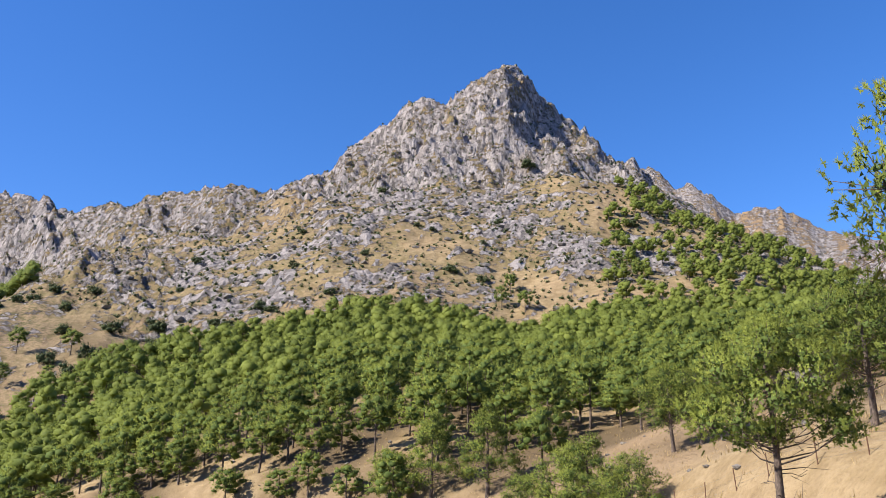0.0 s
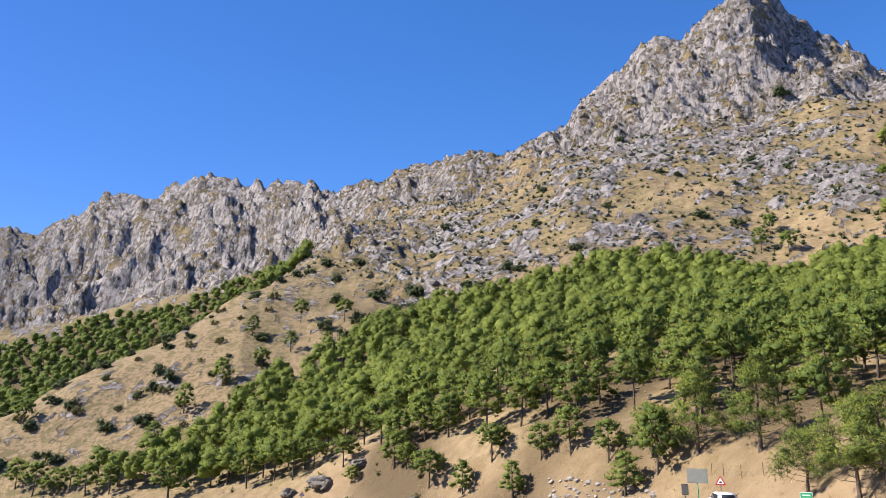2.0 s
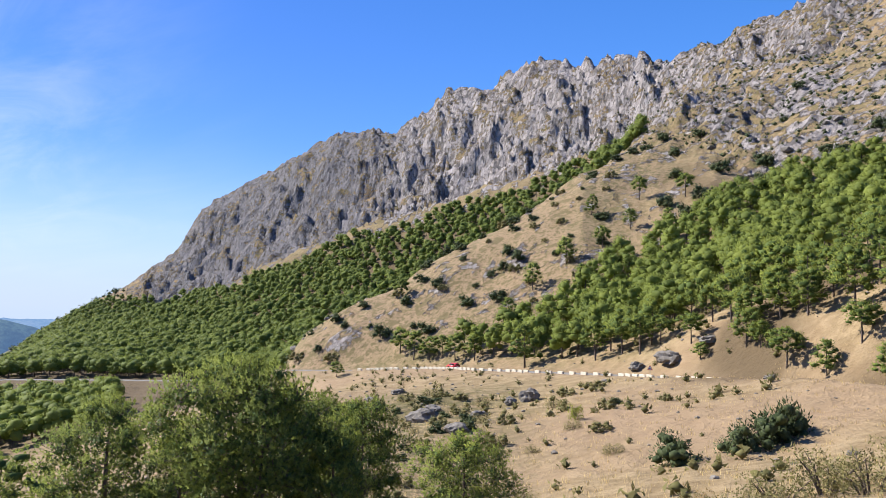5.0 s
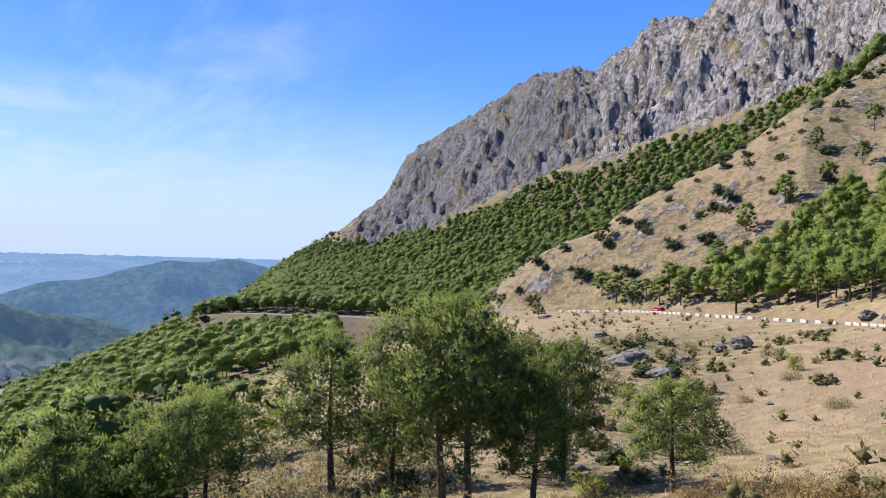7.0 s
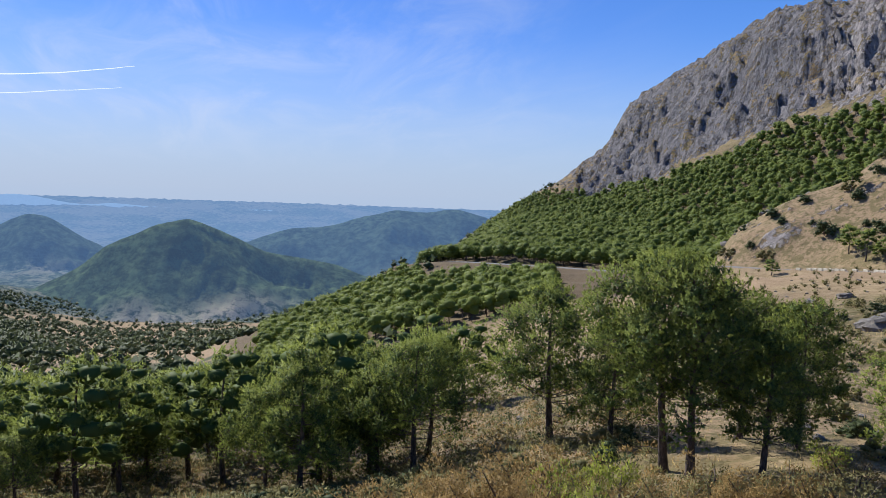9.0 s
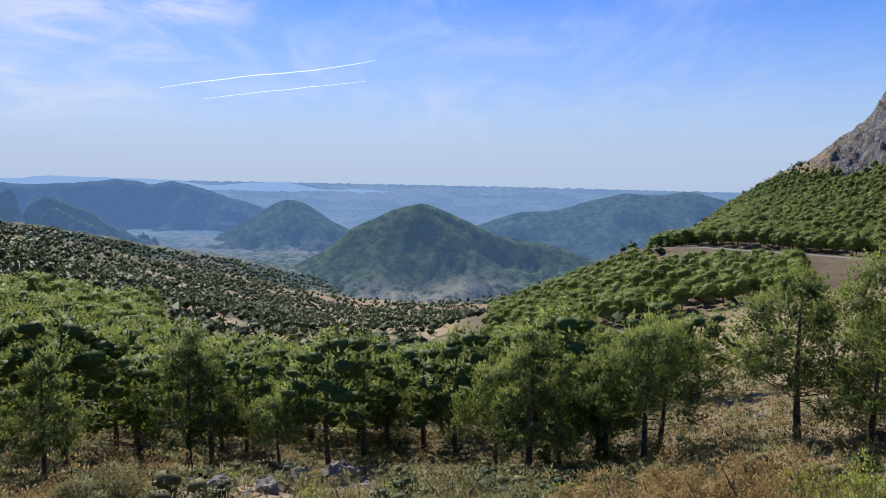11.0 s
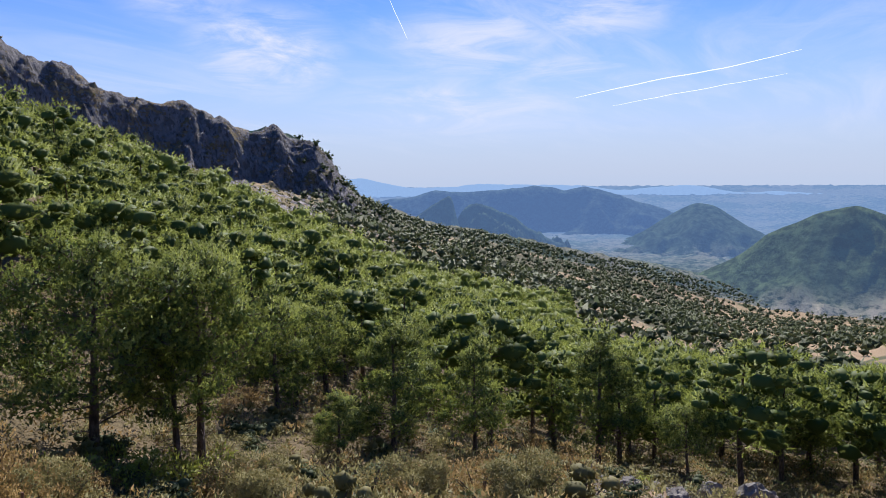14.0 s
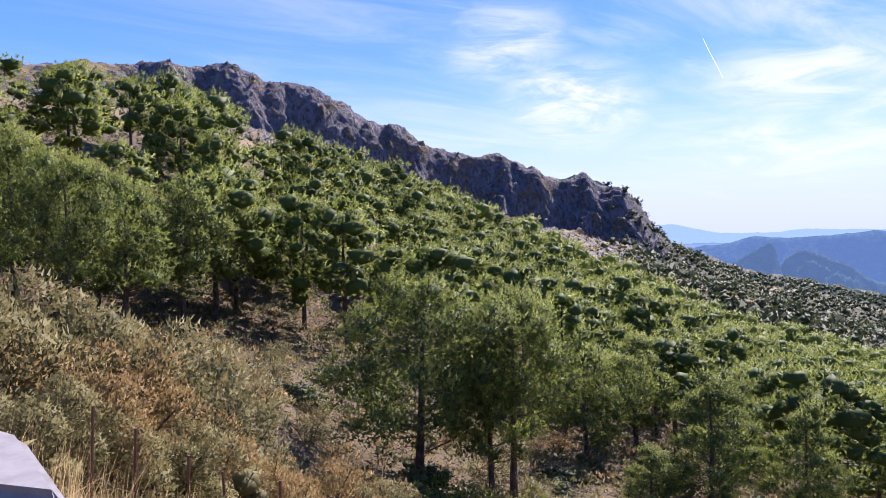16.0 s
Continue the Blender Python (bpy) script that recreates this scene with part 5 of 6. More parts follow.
for az, r, h, w in ((67.4, 31, 3.0, 2.3), (65.2, 30, 2.6, 1.8), (73.8, 33, 2.5, 1.4), (45.5, 31, 2.0, 1.6), (36, 30, 2.2, 1.8), (33, 29, 2.0, 1.6), (39, 28, 1.9, 1.6), (55, 28, 2.2, 2.0), (111.4, 30, 2.3, 1.4), (113.5, 31, 1.8, 1.3),
                   (114.6, 46, 2.6, 1.6), (30, 29, 1.8, 1.7)):
    bush("brown", az, r, h, w, "brown thorn bushes")
for az, r, h, w in ((64.6, 23, 2.6, 1.6), (61.3, 29, 2.6, 1.5), (63.2, 28, 2.3, 1.5), (80.7, 31, 1.3, 1.5), (139.5, 27, 2.2, 1.8), (143.2, 27, 2.0, 1.6), (148, 24, 1.8, 1.5), (47, 36, 1.5, 1.2)):
    bush("lime", az, r, h, w, "yellow-green bushes")
for az, r, h, w in ((173.5, 12, 2.9, 2.0), (170.6, 13, 2.7, 1.9), (168.0, 14, 2.8, 1.9), (165.2, 14.5, 2.7, 1.9), (162.2, 15.5, 2.6, 1.9), (159.6, 17, 2.6, 1.8), (176.5, 11, 2.0, 1.5), (163.2, 12, 1.5, 1.2), (167.0, 11, 1.5, 1.2),
                   (171.5, 10, 1.3, 1.1), (148.5, 21, 1.8, 1.5), (151.8, 19, 1.8, 1.4)):
    bush("bramble", az, r, h, w, "brambles below the verge")
for az, r, h, w in ((171.8, 11.5, 2.3, 1.5), (166.6, 12.5, 2.4, 1.6), (169.4, 11, 1.9, 1.4), (163.8, 13.5, 2.3, 1.5), (160.8, 13, 1.8, 1.3), (157.0, 16, 2.3, 1.2), (155.2, 15.5, 1.8, 1.1), (174.8, 15, 2.4, 1.4)):
    bush("hawthorn", az, r, h, w, "brown thorn bushes")


def scrub_chance(a, r):
    x, y = spot(a, r)
    if min((x - q[0]) ** 2 + (y - q[1]) ** 2 for q in ROADLINE[::4]) < 60:
        return 0.0
    if a < 40:
        return 0.10 if blot(x, y, 20, 4.0) > 0.1 else 0.02
    if a < 62:
        return (0.9 if blot(x, y, 16, 4.0) > -0.12 and a > 33 and 50 < r < 130 else 0.12)
    if a < 75:
        return 0.9 if blot(x, y, 22, 4.0) > -0.15 and r < 130 else 0.08
    if 95 < a < 112 and 17 < r < 48:
        return 0.10
    return 0.85


mix = random.Random(9)
for a, r in scatter(24, 31, 56, 190, 330, 9.0, lambda a, r: 0.5 if 4.3 < s_at(a, r) < 5.0 and free(*spot(a, r)) else 0.0, 900)[:64]:
    h = mix.uniform(1.8, 5.4)
    bush(mix.choice(("oak", "oak", "scrub")), a, r, h, h * mix.uniform(0.7, 1.0), "dark bushes on the mountain slope")
near_scrub = sorted(scatter(15, 58, 178, 12, 70, 1.7, scrub_chance, 5000), key=lambda q: q[1])[:290]
field_bushes = scatter(14, 27, 62, 34, 140, 3.0, lambda a, r: scrub_chance(a, r) if free(*spot(a, r)) else 0.0, 1300)[:190]
for a, r in near_scrub + field_bushes:
    kind = mix.choice(("scrub", "scrub", "scrub", "grey", "oak") if a < 95 else ("scrub", "grey", "grey", "oak", "brown") if r > 20 else ("scrub", "grey", "scrub"))
    h = mix.uniform(0.6, 1.5) if r < 45 else mix.uniform(0.8, 1.9)
    bush(kind, a, r, h, h * mix.uniform(0.8, 1.25), "scrub below the verge")


def scrub_stuff(name, label, spots, mat, seed, lo, hi, leaves=7, heart=0.7, fine=1.0, skin=6):
    rng = np.random.RandomState(seed)
    soup = Soup()
    for a, r in spots:
        k = rng.uniform(lo, hi)
        p = np.array(on_ground(a, r, 0.0)) + (0, 0, k * 0.45)
        clump(soup, p, k, rng, heart, leaves, (k * 0.5 if fine > 0.9 else 0.30) * fine, (k * 0.35 if fine > 0.9 else 0.16) * fine, 0, 0, 0.8, 0.6, rng.random(), True, skin, k * (0.42 if fine > 0.9 else 0.16))
    tagged(new(name, soup.mesh(name, [mat])), label, "scrub", kind="stuff")


def hill_scrub(a, r):
    x, y = spot(a, r)
    s = s_at(a, r)
    if s < 5.02 or s > 8.0 or (29.5 < a and s < 6.95 and s > 5.4):
        return 0.0
    return 0.8 if blot(x, y, 70, 4.0) + 0.5 * blot(x, y, 17, 1.0) > 0.0 else 0.35


def vale_at(az, r):
    i = int(np.clip(np.searchsorted(AZ, az), 0, len(AZ) - 1))
    return float(np.interp(r, GR[i], G_VALE[i]))


def valley_scrub(a, r):
    if s_at(a, r) > 8.9 or (a < 92 and low_wood(a, r) > 0):
        return 0.0
    if a < 75 and r < 450:
        return 0.0
    if r < 160:
        return 0.9
    x, y = spot(a, r)
    return (0.95 if blot(x, y, 60, 4.0) + 0.6 * blot(x, y, 22, 2.0) > -0.12 else 0.25) if vale_at(a, r) > 0.4 else (0.13 if r > 300 else 0.04)


scrub_stuff("hillside_scrub", "small dark bushes dotted over the rocky slope", scatter(16, -36, 62, 250, 600, 2.4, hill_scrub, 30000)[:9000], M_OAK, 3, 0.4, 1.5, 4)
scrub_stuff("valley_scrub", "grey-green oaks and scrub over the valley floor", scatter(17, 66, 132, 110, 1500, 5.4, valley_scrub, 60000), M_OAK, 4, 1.0, 5.4, 4)
scrub_stuff("left_scrub", "olive and brown scrub on the shaded ridge", scatter(18, 112, 170, 230, 620, 4.5, lambda a, r: 0.7 if s_at(a, r) < 7.0 else 0.15, 3500), M_SCRUB, 5, 0.8, 2.0, 6)
scrub_stuff("verge_scrub", "low olive and brown undergrowth below the verge", scatter(20, 58, 180, 19, 85, 0.9, lambda a, r: (0.15 if 95 < a < 112 and 17 < r < 50 else 0.9) if a > 74 or r < 50 else 0.3, 16000)[:3800], M_SCRUB, 7, 0.3, 0.8, 44, 0.0, 0.62, 4)
scrub_stuff("near_undergrowth", "fine olive undergrowth close below the verge", scatter(23, 50, 178, 7, 22, 0.55, lambda a, r: 0.8, 2500)[:1100], M_SCRUB, 11, 0.2, 0.5, 60, 0.0, 0.4, 0)
scrub_stuff("brown_scrub", "brown dry undergrowth below the verge", scatter(22, 58, 180, 18, 80, 1.3, lambda a, r: 0.0 if 95 < a < 112 and 17 < r < 50 else 0.5, 6000)[:1500], M_BROWN, 9, 0.3, 0.8, 44, 0.0, 0.6, 4)
scrub_stuff("shade_scrub", "dark green undergrowth below the pines", scatter(21, 60, 180, 20, 120, 1.4, lambda a, r: 0.0 if 95 < a < 112 and 17 < r < 50 else 0.6, 6000)[:1500], M_OAK, 8, 0.4, 0.9, 44, 0.0, 0.62, 4)
scrub_stuff("field_scrub", "low brown and olive tufts in the field", scatter(19, 20, 75, 40, 240, 2.2, lambda a, r: (0.35 if blot(*spot(a, r), 20, 4.0) > 0.0 else 0.05) if free(*spot(a, r)) else 0, 5000), M_SCRUB, 6, 0.25, 0.95, 9)

# ---------------------------------------------------------------- the road and its edge
M_WALL = material("whitewashed_stone", plain_look((0.55, 0.50, 0.41), 0.85, 0.0, 0.6, 2.5))
M_CONCRETE = material("concrete", plain_look((0.27, 0.255, 0.24), 0.9, 0.0, 0.45, 9.0))
M_RUST = material("rusty_steel", plain_look((0.13, 0.065, 0.04), 0.8, 0.3, 0.5, 8.0))
M_WIRE = material("grey_wire", plain_look((0.25, 0.24, 0.23), 0.5, 0.8, 0.2, 5.0))
M_GREEN = material("green_enamel", plain_look((0.05, 0.36, 0.16), 0.4, 0.0, 0.2, 4.0))
M_TIN = material("bare_sign_back", plain_look((0.42, 0.44, 0.38), 0.45, 0.5, 0.25, 3.0))
M_WHITE = material("white_paint", plain_look((0.80, 0.80, 0.80), 0.3, 0.0, 0.08, 2.0))
M_RED = material("red_paint", plain_look((0.52, 0.03, 0.03), 0.3, 0.0, 0.1, 2.0))
M_GLASSY = material("dark_glass", plain_look((0.02, 0.024, 0.028), 0.06, 0.0, 0.0, 1.0))
M_RUBBER = material("tyre_rubber", plain_look((0.02, 0.02, 0.02), 0.85, 0.0, 0.2, 6.0))
M_ALLOY = material("wheel_alloy", plain_look((0.5, 0.5, 0.52), 0.35, 0.9, 0.1, 5.0))
M_BLACK = material("black_paint", plain_look((0.03, 0.03, 0.03), 0.5, 0.0, 0.1, 5.0))


def finish(bm, name, mat, smooth_=False):
    me = bpy.data.meshes.new(name)
    bmesh.ops.recalc_face_normals(bm, faces=bm.faces)
    bm.to_mesh(me)
    bm.free()
    me.materials.append(mat)
    for f in me.polygons:
        f.use_smooth = smooth_
    return me


def block_mesh(name, size, mat, bevel=0.03, jitter=0.0, seed=0):
    """A box that stands on z = 0, with worn edges."""
    bm = bmesh.new()
    bmesh.ops.create_cube(bm, size=1.0)
    rng = random.Random(seed)
    for v in bm.verts:
        v.co = Vector(((v.co.x) * size[0], v.co.y * size[1], (v.co.z + 0.5) * size[2])) + Vector([rng.uniform(-jitter, jitter) for _ in range(3)])
    if bevel:
        bmesh.ops.bevel(bm, geom=list(bm.edges), offset=bevel, segments=2, affect="EDGES")
    return finish(bm, name, mat)


def rod_mesh(name, length, radius, mat, sides=8, top=None):
    bm = bmesh.new()
    bmesh.ops.create_cone(bm, cap_ends=True, segments=sides, radius1=radius, radius2=top if top is not None else radius, depth=length)
    bmesh.ops.translate(bm, verts=bm.verts, vec=(0, 0, length / 2))
    return finish(bm, name, mat)


def road_frame(i):
    p = ROADLINE[i]
    d = ROADLINE[min(i + 1, len(ROADLINE) - 1)] - ROADLINE[max(i - 1, 0)]
    d = d / np.linalg.norm(d)
    side = np.array([-d[1], d[0], 0.0])
    side = side / np.linalg.norm(side)
    if np.dot(side[:2], p[:2]) > 0:
        side = -side                       # towards the valley, where the camera stands
    return p, d, side


def build_road():
    offs = (-3.1, -2.95, 2.95, 3.1)
    v = []
    for i in range(len(ROADLINE)):
        p, d, side = road_frame(i)
        left = np.array([-d[1], d[0], 0.0])
        for o in offs:
            v.append(p + left / np.linalg.norm(left) * o + (0, 0, 0.03 if abs(o) < 3 else -0.12))
    f = [(4 * i + k, 4 * i + k + 1, 4 * i + k + 5, 4 * i + k + 4) for i in range(len(ROADLINE) - 1) for k in range(3)]
    tagged(new("road", mesh_of("road", v, f, M_ROAD, flat=False)), "grey asphalt mountain road along the slope", "road", kind="structure")


build_road()
WALL_KIT = [block_mesh("parapet_block", (1.75, 0.42, 0.62), M_WALL, 0.04, 0.03, k) for k in range(4)]
LONG_KIT = [block_mesh("parapet_block", (2.9, 0.42, 0.7), M_WALL, 0.04, 0.02, 9 + k) for k in range(2)]
run, k = 0.0, 0
for i in range(1, len(ROADLINE) - 1):
    run += float(np.linalg.norm(ROADLINE[i] - ROADLINE[i - 1]))
    p, d, side = road_frame(i)
    az = math.degrees(math.atan2(-p[0], p[1]))
    if not -14 < az < 49:
        continue
    long = az < 2.2
    if run < (2.95 if long else 2.1):
        continue
    run = 0.0
    k += 1
    ob = new("parapet_block", (LONG_KIT if long else WALL_KIT)[k % 2 if long else k % 4])
    q = p + side * 3.65
    ob.matrix_basis = Matrix.Translation((q[0], q[1], p[2] - 0.12)) @ Matrix.Rotation(math.atan2(d[1], d[0]) + random.uniform(-0.04, 0.04), 4, "Z")
    tagged(ob, "long whitewashed masonry parapet wall beside the road" if long else "weathered whitewashed stone block edging the road", "parapet", "parapet blocks along the road")

# ---------------------------------------------------------------- fences
POST = rod_mesh("post", 1.55, 0.032, M_RUST, 6)


def fence(path, gap, label, wires=3, lean=0.06, thin=1.0):
    root = new("fence")
    line_ = curve_through([(*spot(a, r), 0.0) for a, r in path], gap)
    tops = []
    rng = random.Random(len(path))
    for q in line_:
        az, r = math.degrees(math.atan2(-q[0], q[1])), math.hypot(q[0], q[1])
        foot = on_ground(az, r, 0.25)
        ob = part("post", POST, root)
        m = Matrix.Translation(foot) @ Matrix.Rotation(rng.uniform(-lean, lean), 4, "X") @ Matrix.Rotation(rng.uniform(-lean, lean), 4, "Y") @ Matrix.Diagonal((thin, thin, 1, 1))
        ob.matrix_basis = m
        tops.append((m, foot))
    for w in range(wires):
        soup = Soup()
        for (a, _), (b, _) in zip(tops, tops[1:]):
            p0, p1 = np.array(a @ Vector((0, 0, 0.55 + 0.4 * w))), np.array(b @ Vector((0, 0, 0.55 + 0.4 * w)))
            tube(soup, [p0, (p0 + p1) / 2 - (0, 0, 0.04), p1], [0.006 * thin] * 3, 3)
        part("wire", soup.mesh("wire", [M_WIRE]), root)
    tagged(root, label, "fence")


fence(((-34, 40), (-28, 44), (-22, 50), (-16, 58), (-11, 67), (-6, 78), (0, 91)), 2.8, "rusty steel post and wire fence across the slope")
fence(((167.6, 8.1), (161.6, 8.0), (155.6, 8.0), (149.6, 8.1)), 0.84, "thin rusty posts and wire below the verge", 2, 0.06, 0.45)

# ---------------------------------------------------------------- road signs
def sign(az, r, bottom, shape, size, label, face, back, turn=0.0, pole=M_WIRE, bars=0):
    """A flat sign on a pole; bottom: height of the plate over the foot."""
    root = new("road_sign")
    foot = on_ground(az, r, 0.1)
    root.matrix_basis = Matrix.Translation(foot) @ Matrix.Rotation(radians(az + turn), 4, "Z")
    part("pole", rod_mesh("pole", bottom + size[1] * 0.85, 0.045, pole), root)
    bm = bmesh.new()
    w, h = size[0] / 2, size[1]
    pts = [(-w, 0), (w, 0), (0, h)] if shape == "triangle" else [(-w, 0), (w, 0), (w, h), (-w, h)]

    def plate(points, y, thick):
        vs = [bm.verts.new((x, y, z + bottom)) for x, z in points]
        f = bm.faces.new(vs)
        out = bmesh.ops.extrude_face_region(bm, geom=[f])
        bmesh.ops.translate(bm, verts=[v for v in out["geom"] if isinstance(v, bmesh.types.BMVert)], vec=(0, thick, 0))
    plate(pts, -0.06, 0.02)
    panel = part("panel", finish(bm, "panel", back if shape != "triangle" else M_RED), root)
    bm = bmesh.new()
    c = (sum(q[0] for q in pts) / len(pts), sum(q[1] for q in pts) / len(pts))
    shrink = 0.68 if shape == "triangle" else 0.92
    plate([(c[0] + (x - c[0]) * shrink, c[1] + (z - c[1]) * shrink) for x, z in pts], -0.072, 0.01)
    inner = part("face", finish(bm, "face", face), panel)
    for b in range(bars):
        bm = bmesh.new()
        z = h * (0.75 - 0.22 * b)
        plate([(-w * 0.6, z), (w * 0.6, z), (w * 0.6, z + h * 0.08), (-w * 0.6, z + h * 0.08)], -0.078, 0.004)
        part("writing_bar", finish(bm, "writing_bar", M_WHITE), panel)
    if shape == "triangle":
        bm = bmesh.new()
        plate([(-0.14, h * 0.22), (0.10, h * 0.18), (0.14, h * 0.30), (-0.05, h * 0.42)], -0.078, 0.004)
        part("symbol", finish(bm, "symbol", M_BLACK), panel)
    tagged(root, label, "road sign")


sign(1.0, 66, 2.4, "square", (1.55, 1.1), "grey back of a road sign on a green pole", M_TIN, M_TIN, pole=M_GREEN)
sign(1.85, 70, 1.5, "square", (0.60, 0.85), "small blue-grey sign back on a steel pole", M_TIN, M_WIRE, turn=25)
sign(-0.5, 84, 2.1, "triangle", (1.05, 0.92), "red-bordered triangular warning sign beside the road", M_WHITE, M_RED)
sign(-5.6, 57, 1.0, "square", (0.75, 0.9), "green and white direction sign beside the road", M_GREEN, M_WHITE, bars=3)
sign(28.4, 148, 1.3, "triangle", (1.0, 0.9), "small triangular warning sign beside the far road", M_WHITE, M_RED)

# ---------------------------------------------------------------- cars
def car(index, offset, paint, label, turn=0.0):
    """A hatchback, 4.1 m long, on the road."""
    p, d, side = road_frame(index)
    root = new("car")
    root.matrix_basis = Matrix.Translation((p[0] + side[0] * offset, p[1] + side[1] * offset, p[2] + 0.03)) @ Matrix.Rotation(math.atan2(d[1], d[0]) + radians(turn), 4, "Z")

    def shell(profile, half, name, mat, tuck=0.0, belt=0.9, parent=root, bevel=0.05, shift=0.0):
        bm = bmesh.new()
        rings = []
        for sgn in (-1, 1):
            rings.append([bm.verts.new((x, sgn * (half - max(0, z - belt) * tuck) + shift, z)) for x, z in profile])
        n = len(profile)
        for i in range(n):
            bm.faces.new((rings[0][i], rings[0][(i + 1) % n], rings[1][(i + 1) % n], rings[1][i]))
        bm.faces.new(rings[0][::-1]), bm.faces.new(rings[1])
        if bevel:
            bmesh.ops.bevel(bm, geom=list(bm.edges), offset=bevel, segments=2, affect="EDGES")
        return part(name, finish(bm, name, mat, True), parent)
    body = shell([(-2.02, 0.32), (-2.05, 0.62), (-1.98, 0.95), (-1.62, 1.42), (-1.35, 1.52), (0.05, 1.54), (0.45, 1.44), (1.05, 1.02), (1.80, 0.86), (2.02, 0.66), (2.04, 0.32)], 0.89, "body", paint, 0.36, 0.92)
    shell([(-2.03, 1.0), (-1.97, 1.02), (-1.72, 1.36), (-1.78, 1.38)], 0.58, "rear_window", M_GLASSY, 0.1, 0.9, body, 0.0)
    shell([(-1.5, 1.02), (-1.35, 1.36), (0.25, 1.40), (0.80, 1.03)], 0.875, "side_window", M_GLASSY, 0.22, 1.0, body, 0.0)
    shell([(-2.09, 0.34), (-2.09, 0.52), (-2.0, 0.55), (-2.0, 0.34)], 0.80, "bumper", M_BLACK, 0, 9, body, 0.02)
    shell([(-2.075, 0.66), (-2.075, 0.78), (-2.03, 0.78), (-2.03, 0.66)], 0.26, "number_plate", M_WHITE, 0, 9, body, 0.0)
    for sgn in (-1, 1):
        shell([(-2.06, 0.86), (-1.95, 1.12), (-1.86, 1.1), (-1.97, 0.84)], 0.10, "tail_light", M_RED, 0, 9, body, 0.0, sgn * 0.74)
        for x in (-1.25, 1.25):
            bm = bmesh.new()
            bmesh.ops.create_cone(bm, cap_ends=True, segments=20, radius1=0.31, radius2=0.31, depth=0.2, matrix=Matrix.Translation((x, sgn * 0.80, 0.31)) @ Matrix.Rotation(math.pi / 2, 4, "X"))
            wheel = part("wheel", finish(bm, "wheel", M_RUBBER), root)
            bm = bmesh.new()
            bmesh.ops.create_cone(bm, cap_ends=True, segments=12, radius1=0.19, radius2=0.17, depth=0.22, matrix=Matrix.Translation((x, sgn * 0.80, 0.31)) @ Matrix.Rotation(math.pi / 2, 4, "X"))
            part("rim", finish(bm, "rim", M_ALLOY), wheel)
    tagged(root, label, "car")


ROAD_AZ = [math.degrees(math.atan2(-q[0], q[1])) for q in ROADLINE]
car(min(range(len(ROAD_AZ)), key=lambda i: abs(ROAD_AZ[i] - 0.5)), -1.2, M_WHITE, "white hatchback car driving on the mountain road", -12)
car(min(range(100, len(ROAD_AZ)), key=lambda i: abs(ROAD_AZ[i] - 42.6)), -0.6, M_RED, "small red car on the far road")

# ---------------------------------------------------------------- rocks
def rock_mesh(seed, levels=3):
    bm = bmesh.new()
    bmesh.ops.create_icosphere(bm, subdivisions=levels, radius=1.0)
    o = Vector((seed * 3.1, seed * 1.7, seed))
    for v in bm.verts:
        d = v.co.normalized()
        n = noise.fractal(d * 1.3 + o, 0.9, 2.1, 5) * 0.35 + (0.12 - abs(noise.noise(d * 2.6 + o))) * 0.5
        v.co = d * (1 + n)
        v.co.z = max(v.co.z, -0.55)
    return finish(bm, "boulder", M_STONE, False)


ROCKS = [rock_mesh(k) for k in range(5)]
BOULDERS = ((27.0, 152, 2.5, 2.9), (29.3, 158, 1.8, 2.0), (37.0, 122, 2.1, 1.6), (38.3, 121, 1.3, 1.2), (44.6, 108, 2.0, 2.3), (42.1, 90, 1.3, 1.7), (24.4, 148, 1.4, 1.9), (43.9, 116, 1.0, 1.9), (40.6, 112, 0.9, 1.2),
            (99.2, 37, 1.3, 0.75), (101.8, 35, 1.1, 0.6), (103.9, 30, 0.6, 0.55), (98.3, 42, 1.4, 0.9), (105.5, 33, 0.35, 0.4), (107.3, 31, 0.4, 0.5), (-26.5, 98, 3.2, 3.0), (-25.0, 96, 2.4, 2.4), (128.5, 24, 0.7, 0.8),
            (114.5, 24, 0.5, 0.6), (20.5, 108, 0.7, 0.9), (31.5, 132, 0.6, 0.8), (46.5, 150, 1.2, 1.6), (48.5, 140, 1.0, 1.3))
for k, (az, r, h, w) in enumerate(BOULDERS):
    ob = new("boulder", ROCKS[k % 5])
    ob.matrix_basis = Matrix.Translation(on_ground(az, r) + Vector((0, 0, h * 0.28))) @ Matrix.Rotation(k * 1.7, 4, "Z") @ Matrix.Diagonal((w, w * 0.8, h * 0.62, 1))
    tagged(ob, "grey limestone boulder half sunk in dry ground", "boulder", "limestone boulders")


def stones(name, label, spots, lo, hi, seed, mat):
    rng = np.random.RandomState(seed)
    soup = Soup()
    for a, r in spots:
        k = rng.uniform(lo, hi)
        v = ICO_V * rng.uniform(0.6, 1.15, (12, 1)) * k * (1.2, 1.0, 0.65)
        v = v + np.array(on_ground(a, r)) + (0, 0, k * 0.15)
        soup.add(v[ICO_F].reshape(-1, 3), np.arange(60).reshape(-1, 3), 0)
    tagged(new(name, soup.mesh(name, [mat])), label, "stones", kind="stuff")


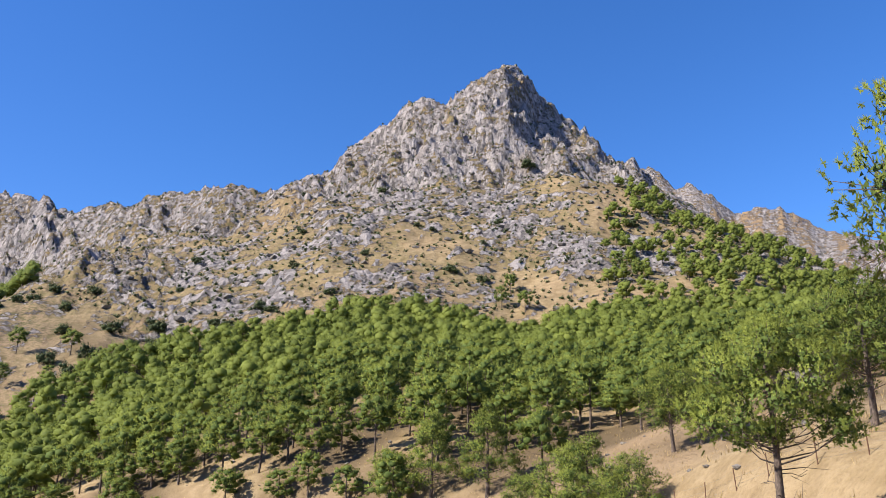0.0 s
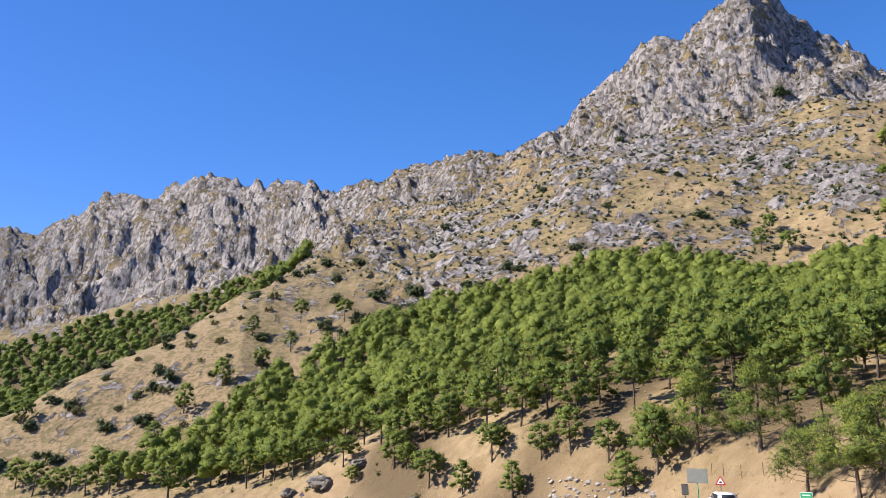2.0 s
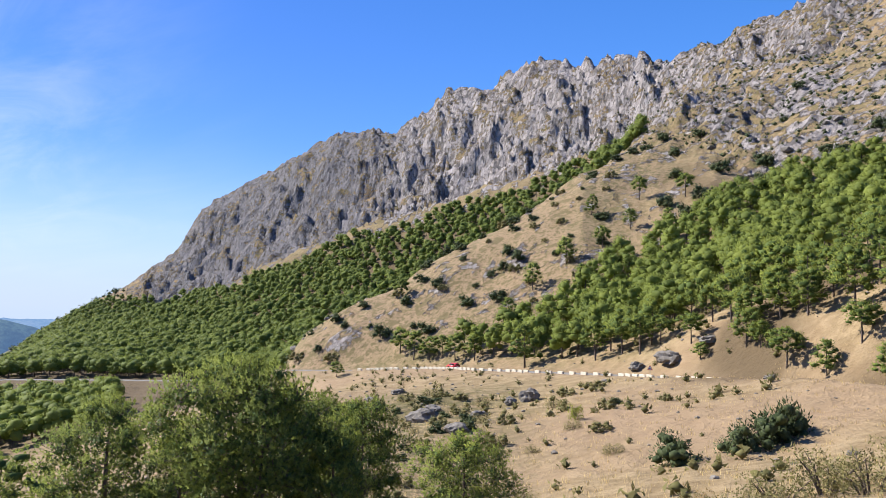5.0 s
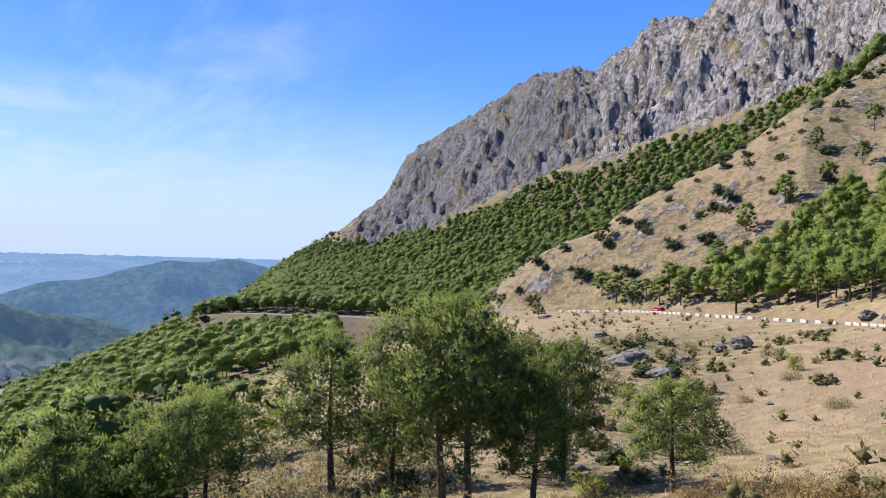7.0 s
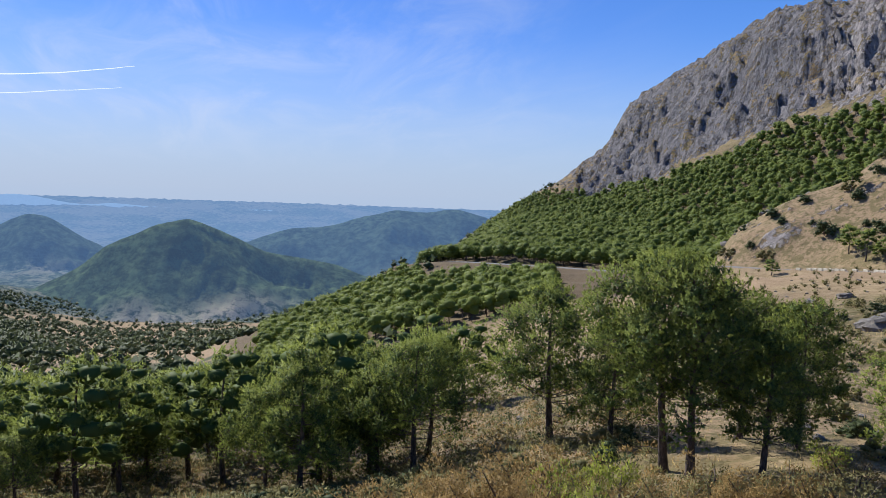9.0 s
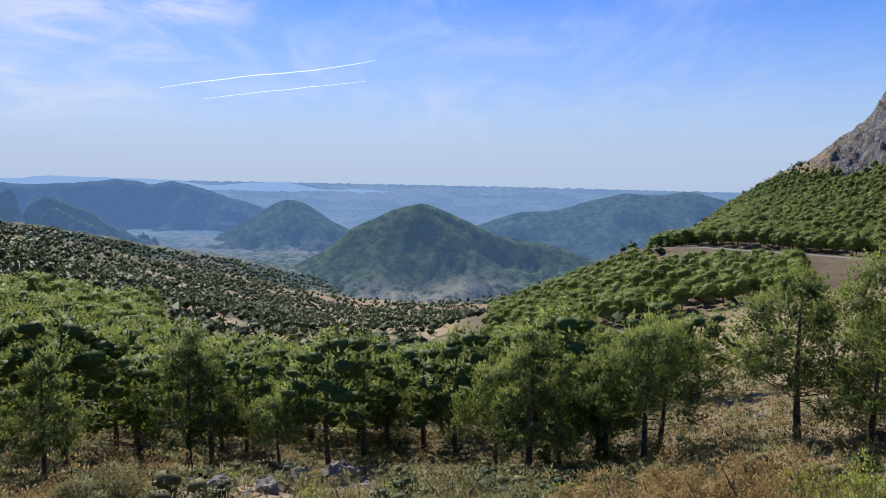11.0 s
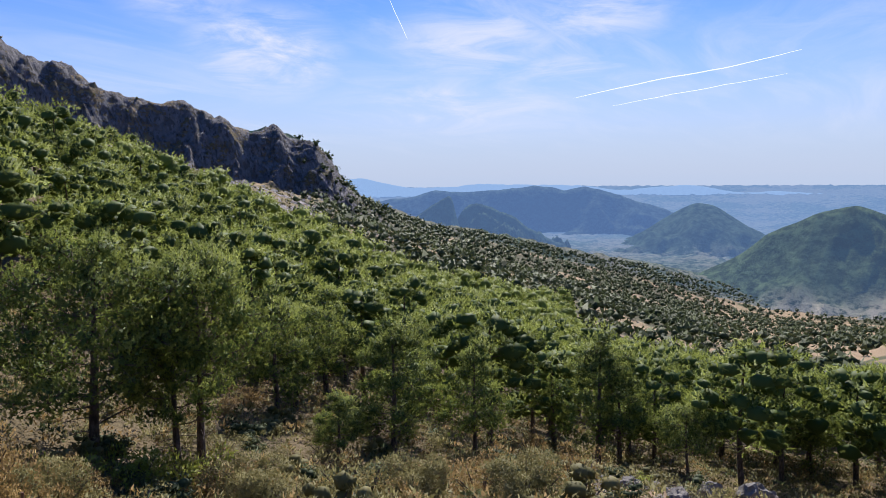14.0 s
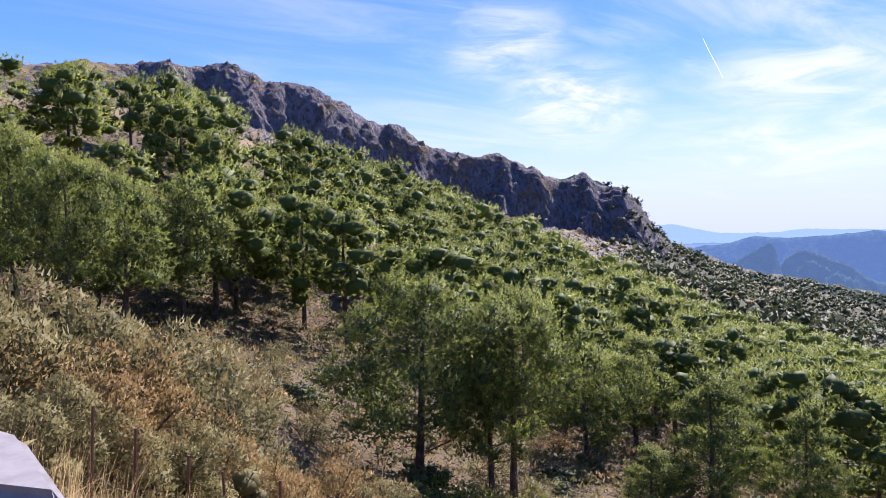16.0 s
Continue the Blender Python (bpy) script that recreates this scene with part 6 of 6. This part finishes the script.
stones("clearing_stones", "loose stones on the bare rocky clearing", scatter(30, 95, 113, 24, 48, 0.5, lambda a, r: 0.7, 1500), 0.05, 0.22, 1, M_STONE)
stones("road_rubble", "pale broken rocks tipped beside the road", scatter(31, 3.5, 11, 78, 112, 0.6, lambda a, r: 0.75 if abs(r - (91 + 2.3 * (a - 4))) < 5 else 0.0, 1600), 0.15, 0.55, 2, M_PALE)
stones("field_stones", "scattered stones in the dry field", scatter(32, -30, 74, 30, 200, 2.0, lambda a, r: 0.3 if free(*spot(a, r)) else 0.0, 2500), 0.10, 0.45, 3, M_STONE)
stones("slope_rocks", "pale rocks strewn over the mountain slope", scatter(33, -34, 58, 255, 480, 2.5, lambda a, r: 0.6 if s_at(a, r) > 5.05 and (a < 29 or s_at(a, r) < 5.3) else 0.0, 1500), 0.6, 2.4, 4, M_STONE)

# ---------------------------------------------------------------- dry grass
def grass(name, label, spots, blades_each, length, width, seed, mat=M_STRAW, spread=0.10):
    rng = np.random.RandomState(seed)
    soup = Soup()
    roots = np.array([on_ground(a, r, 0.03) for a, r in spots])
    roots = np.repeat(roots, blades_each, axis=0)
    roots[:, :2] += rng.normal(scale=spread, size=(len(roots), 2))
    ways = rng.normal(scale=0.28, size=(len(roots), 3)) + (0, 0, 1)
    blades(soup, roots, ways, length, width, rng, 0, rng.random(len(roots)))
    tagged(new(name, soup.mesh(name, [mat])), label, "grass", kind="stuff")


grass("tall_dry_grass", "tall straw-coloured dry grass on the verge", scatter(40, 152, 174, 2.9, 7.5, 0.09, lambda a, r: 0.9, 3600), 5, 0.95, 0.011, 1)
grass("dry_grass_tufts", "tufts of dry grass over the field", scatter(41, -36, 75, 22, 130, 0.8, lambda a, r: 0.5 if min((spot(a, r)[0] - q[0]) ** 2 + (spot(a, r)[1] - q[1]) ** 2 for q in ROADLINE[::3]) > 20 else 0.0, 12000)[:5000], 7, 0.38, 0.05, 2, M_STRAW, 0.22)
grass("verge_grass", "dry grass between the shrubs of the verge", scatter(42, 20, 178, 6, 30, 0.5, lambda a, r: 0.5, 3000), 6, 0.45, 0.03, 3, M_STRAW, 0.2)


def flower_stalk(az, r, high, seed):
    rng = np.random.RandomState(seed)
    root = new("flower_stalk")
    root.matrix_basis = Matrix.Translation(on_ground(az, r, 0.05)) @ Matrix.Rotation(rng.uniform(-0.06, 0.06), 4, "X")
    soup = Soup()
    tube(soup, [(0, 0, 0), (0.02, 0, high * 0.5), (0.03, 0.01, high)], [0.009, 0.008, 0.004], 6)
    part("stem", soup.mesh("stem", [M_STRAW], flat=False), root)
    soup = Soup()
    for i in range(46):
        z = high * (0.55 + 0.43 * i / 46)
        a = i * 2.4
        c = np.array([0.03 + math.cos(a) * 0.02, math.sin(a) * 0.02, z])
        soup.add(ICO_V * (0.016, 0.016, 0.011) + c, ICO_F, 0, rng.random())
    part("seed_heads", soup.mesh("seed_heads", [M_STRAW]), root)
    tagged(root, "dry upright flower stalk with round seed pods", "flower stalk", "dry flower stalks")


flower_stalk(173.3, 5.0, 1.75, 1)
flower_stalk(171.8, 5.0, 1.65, 2)
flower_stalk(172.6, 5.6, 1.5, 3)


def parapet_end():
    """The worn concrete block at the end of the roadside wall."""
    bm = bmesh.new()
    pts = ((-0.74, -2.83), (-0.74, -3.72), (-0.66, -3.97), (-0.30, -4.10), (0.10, -3.95), (0.28, -3.45), (-0.35, -3.38))
    f = bm.faces.new([bm.verts.new((x, y, -0.9)) for x, y in pts])
    out = bmesh.ops.extrude_face_region(bm, geom=[f])
    bmesh.ops.translate(bm, verts=[v for v in out["geom"] if isinstance(v, bmesh.types.BMVert)], vec=(0, 0, 1.75))
    bmesh.ops.bevel(bm, geom=list(bm.edges), offset=0.035, segments=3, affect="EDGES")
    ob = new("concrete_parapet", finish(bm, "concrete_parapet", M_CONCRETE))
    tagged(ob, "rough pale grey concrete parapet end with rounded edges", "parapet")


parapet_end()

# ---------------------------------------------------------------- vapour trails
# sunlight on the vapour is put in as emission of its own
M_TRAIL = material("vapour_trail", lambda n: n.add("ShaderNodeEmission", {"Color": (0.90, 0.94, 1.0, 1), "Strength": 0.75}).outputs[0])
for rows, wide in ((((111.5, 5.4), (106.2, 6.4), (100.6, 7.2), (96.4, 8.0)), 2.8), (((108.7, 4.8), (102.9, 5.7), (97.2, 6.5)), 1.8), (((124.9, 12.6), (123.6, 9.75)), 1.7)):
    soup = Soup()
    line_ = curve_through([np.array([-math.sin(radians(a)) * math.cos(radians(e)), math.cos(radians(a)) * math.cos(radians(e)), math.sin(radians(e))]) * 4400 + (0, 0, EYE) for a, e in rows], 60)
    n = len(line_)
    line_ = line_ + np.random.RandomState(n).normal(scale=1.2, size=line_.shape)
    tube(soup, line_, [wide * (0.15 + 0.85 * math.sin(math.pi * (i + 0.5) / n) ** 0.6) for i in range(n)], 5)
    tagged(new("backdrop_vapour_trail", soup.mesh("backdrop_vapour_trail", [M_TRAIL], flat=False)), "thin white vapour trail high in the sky", "vapour trail", kind="structure")
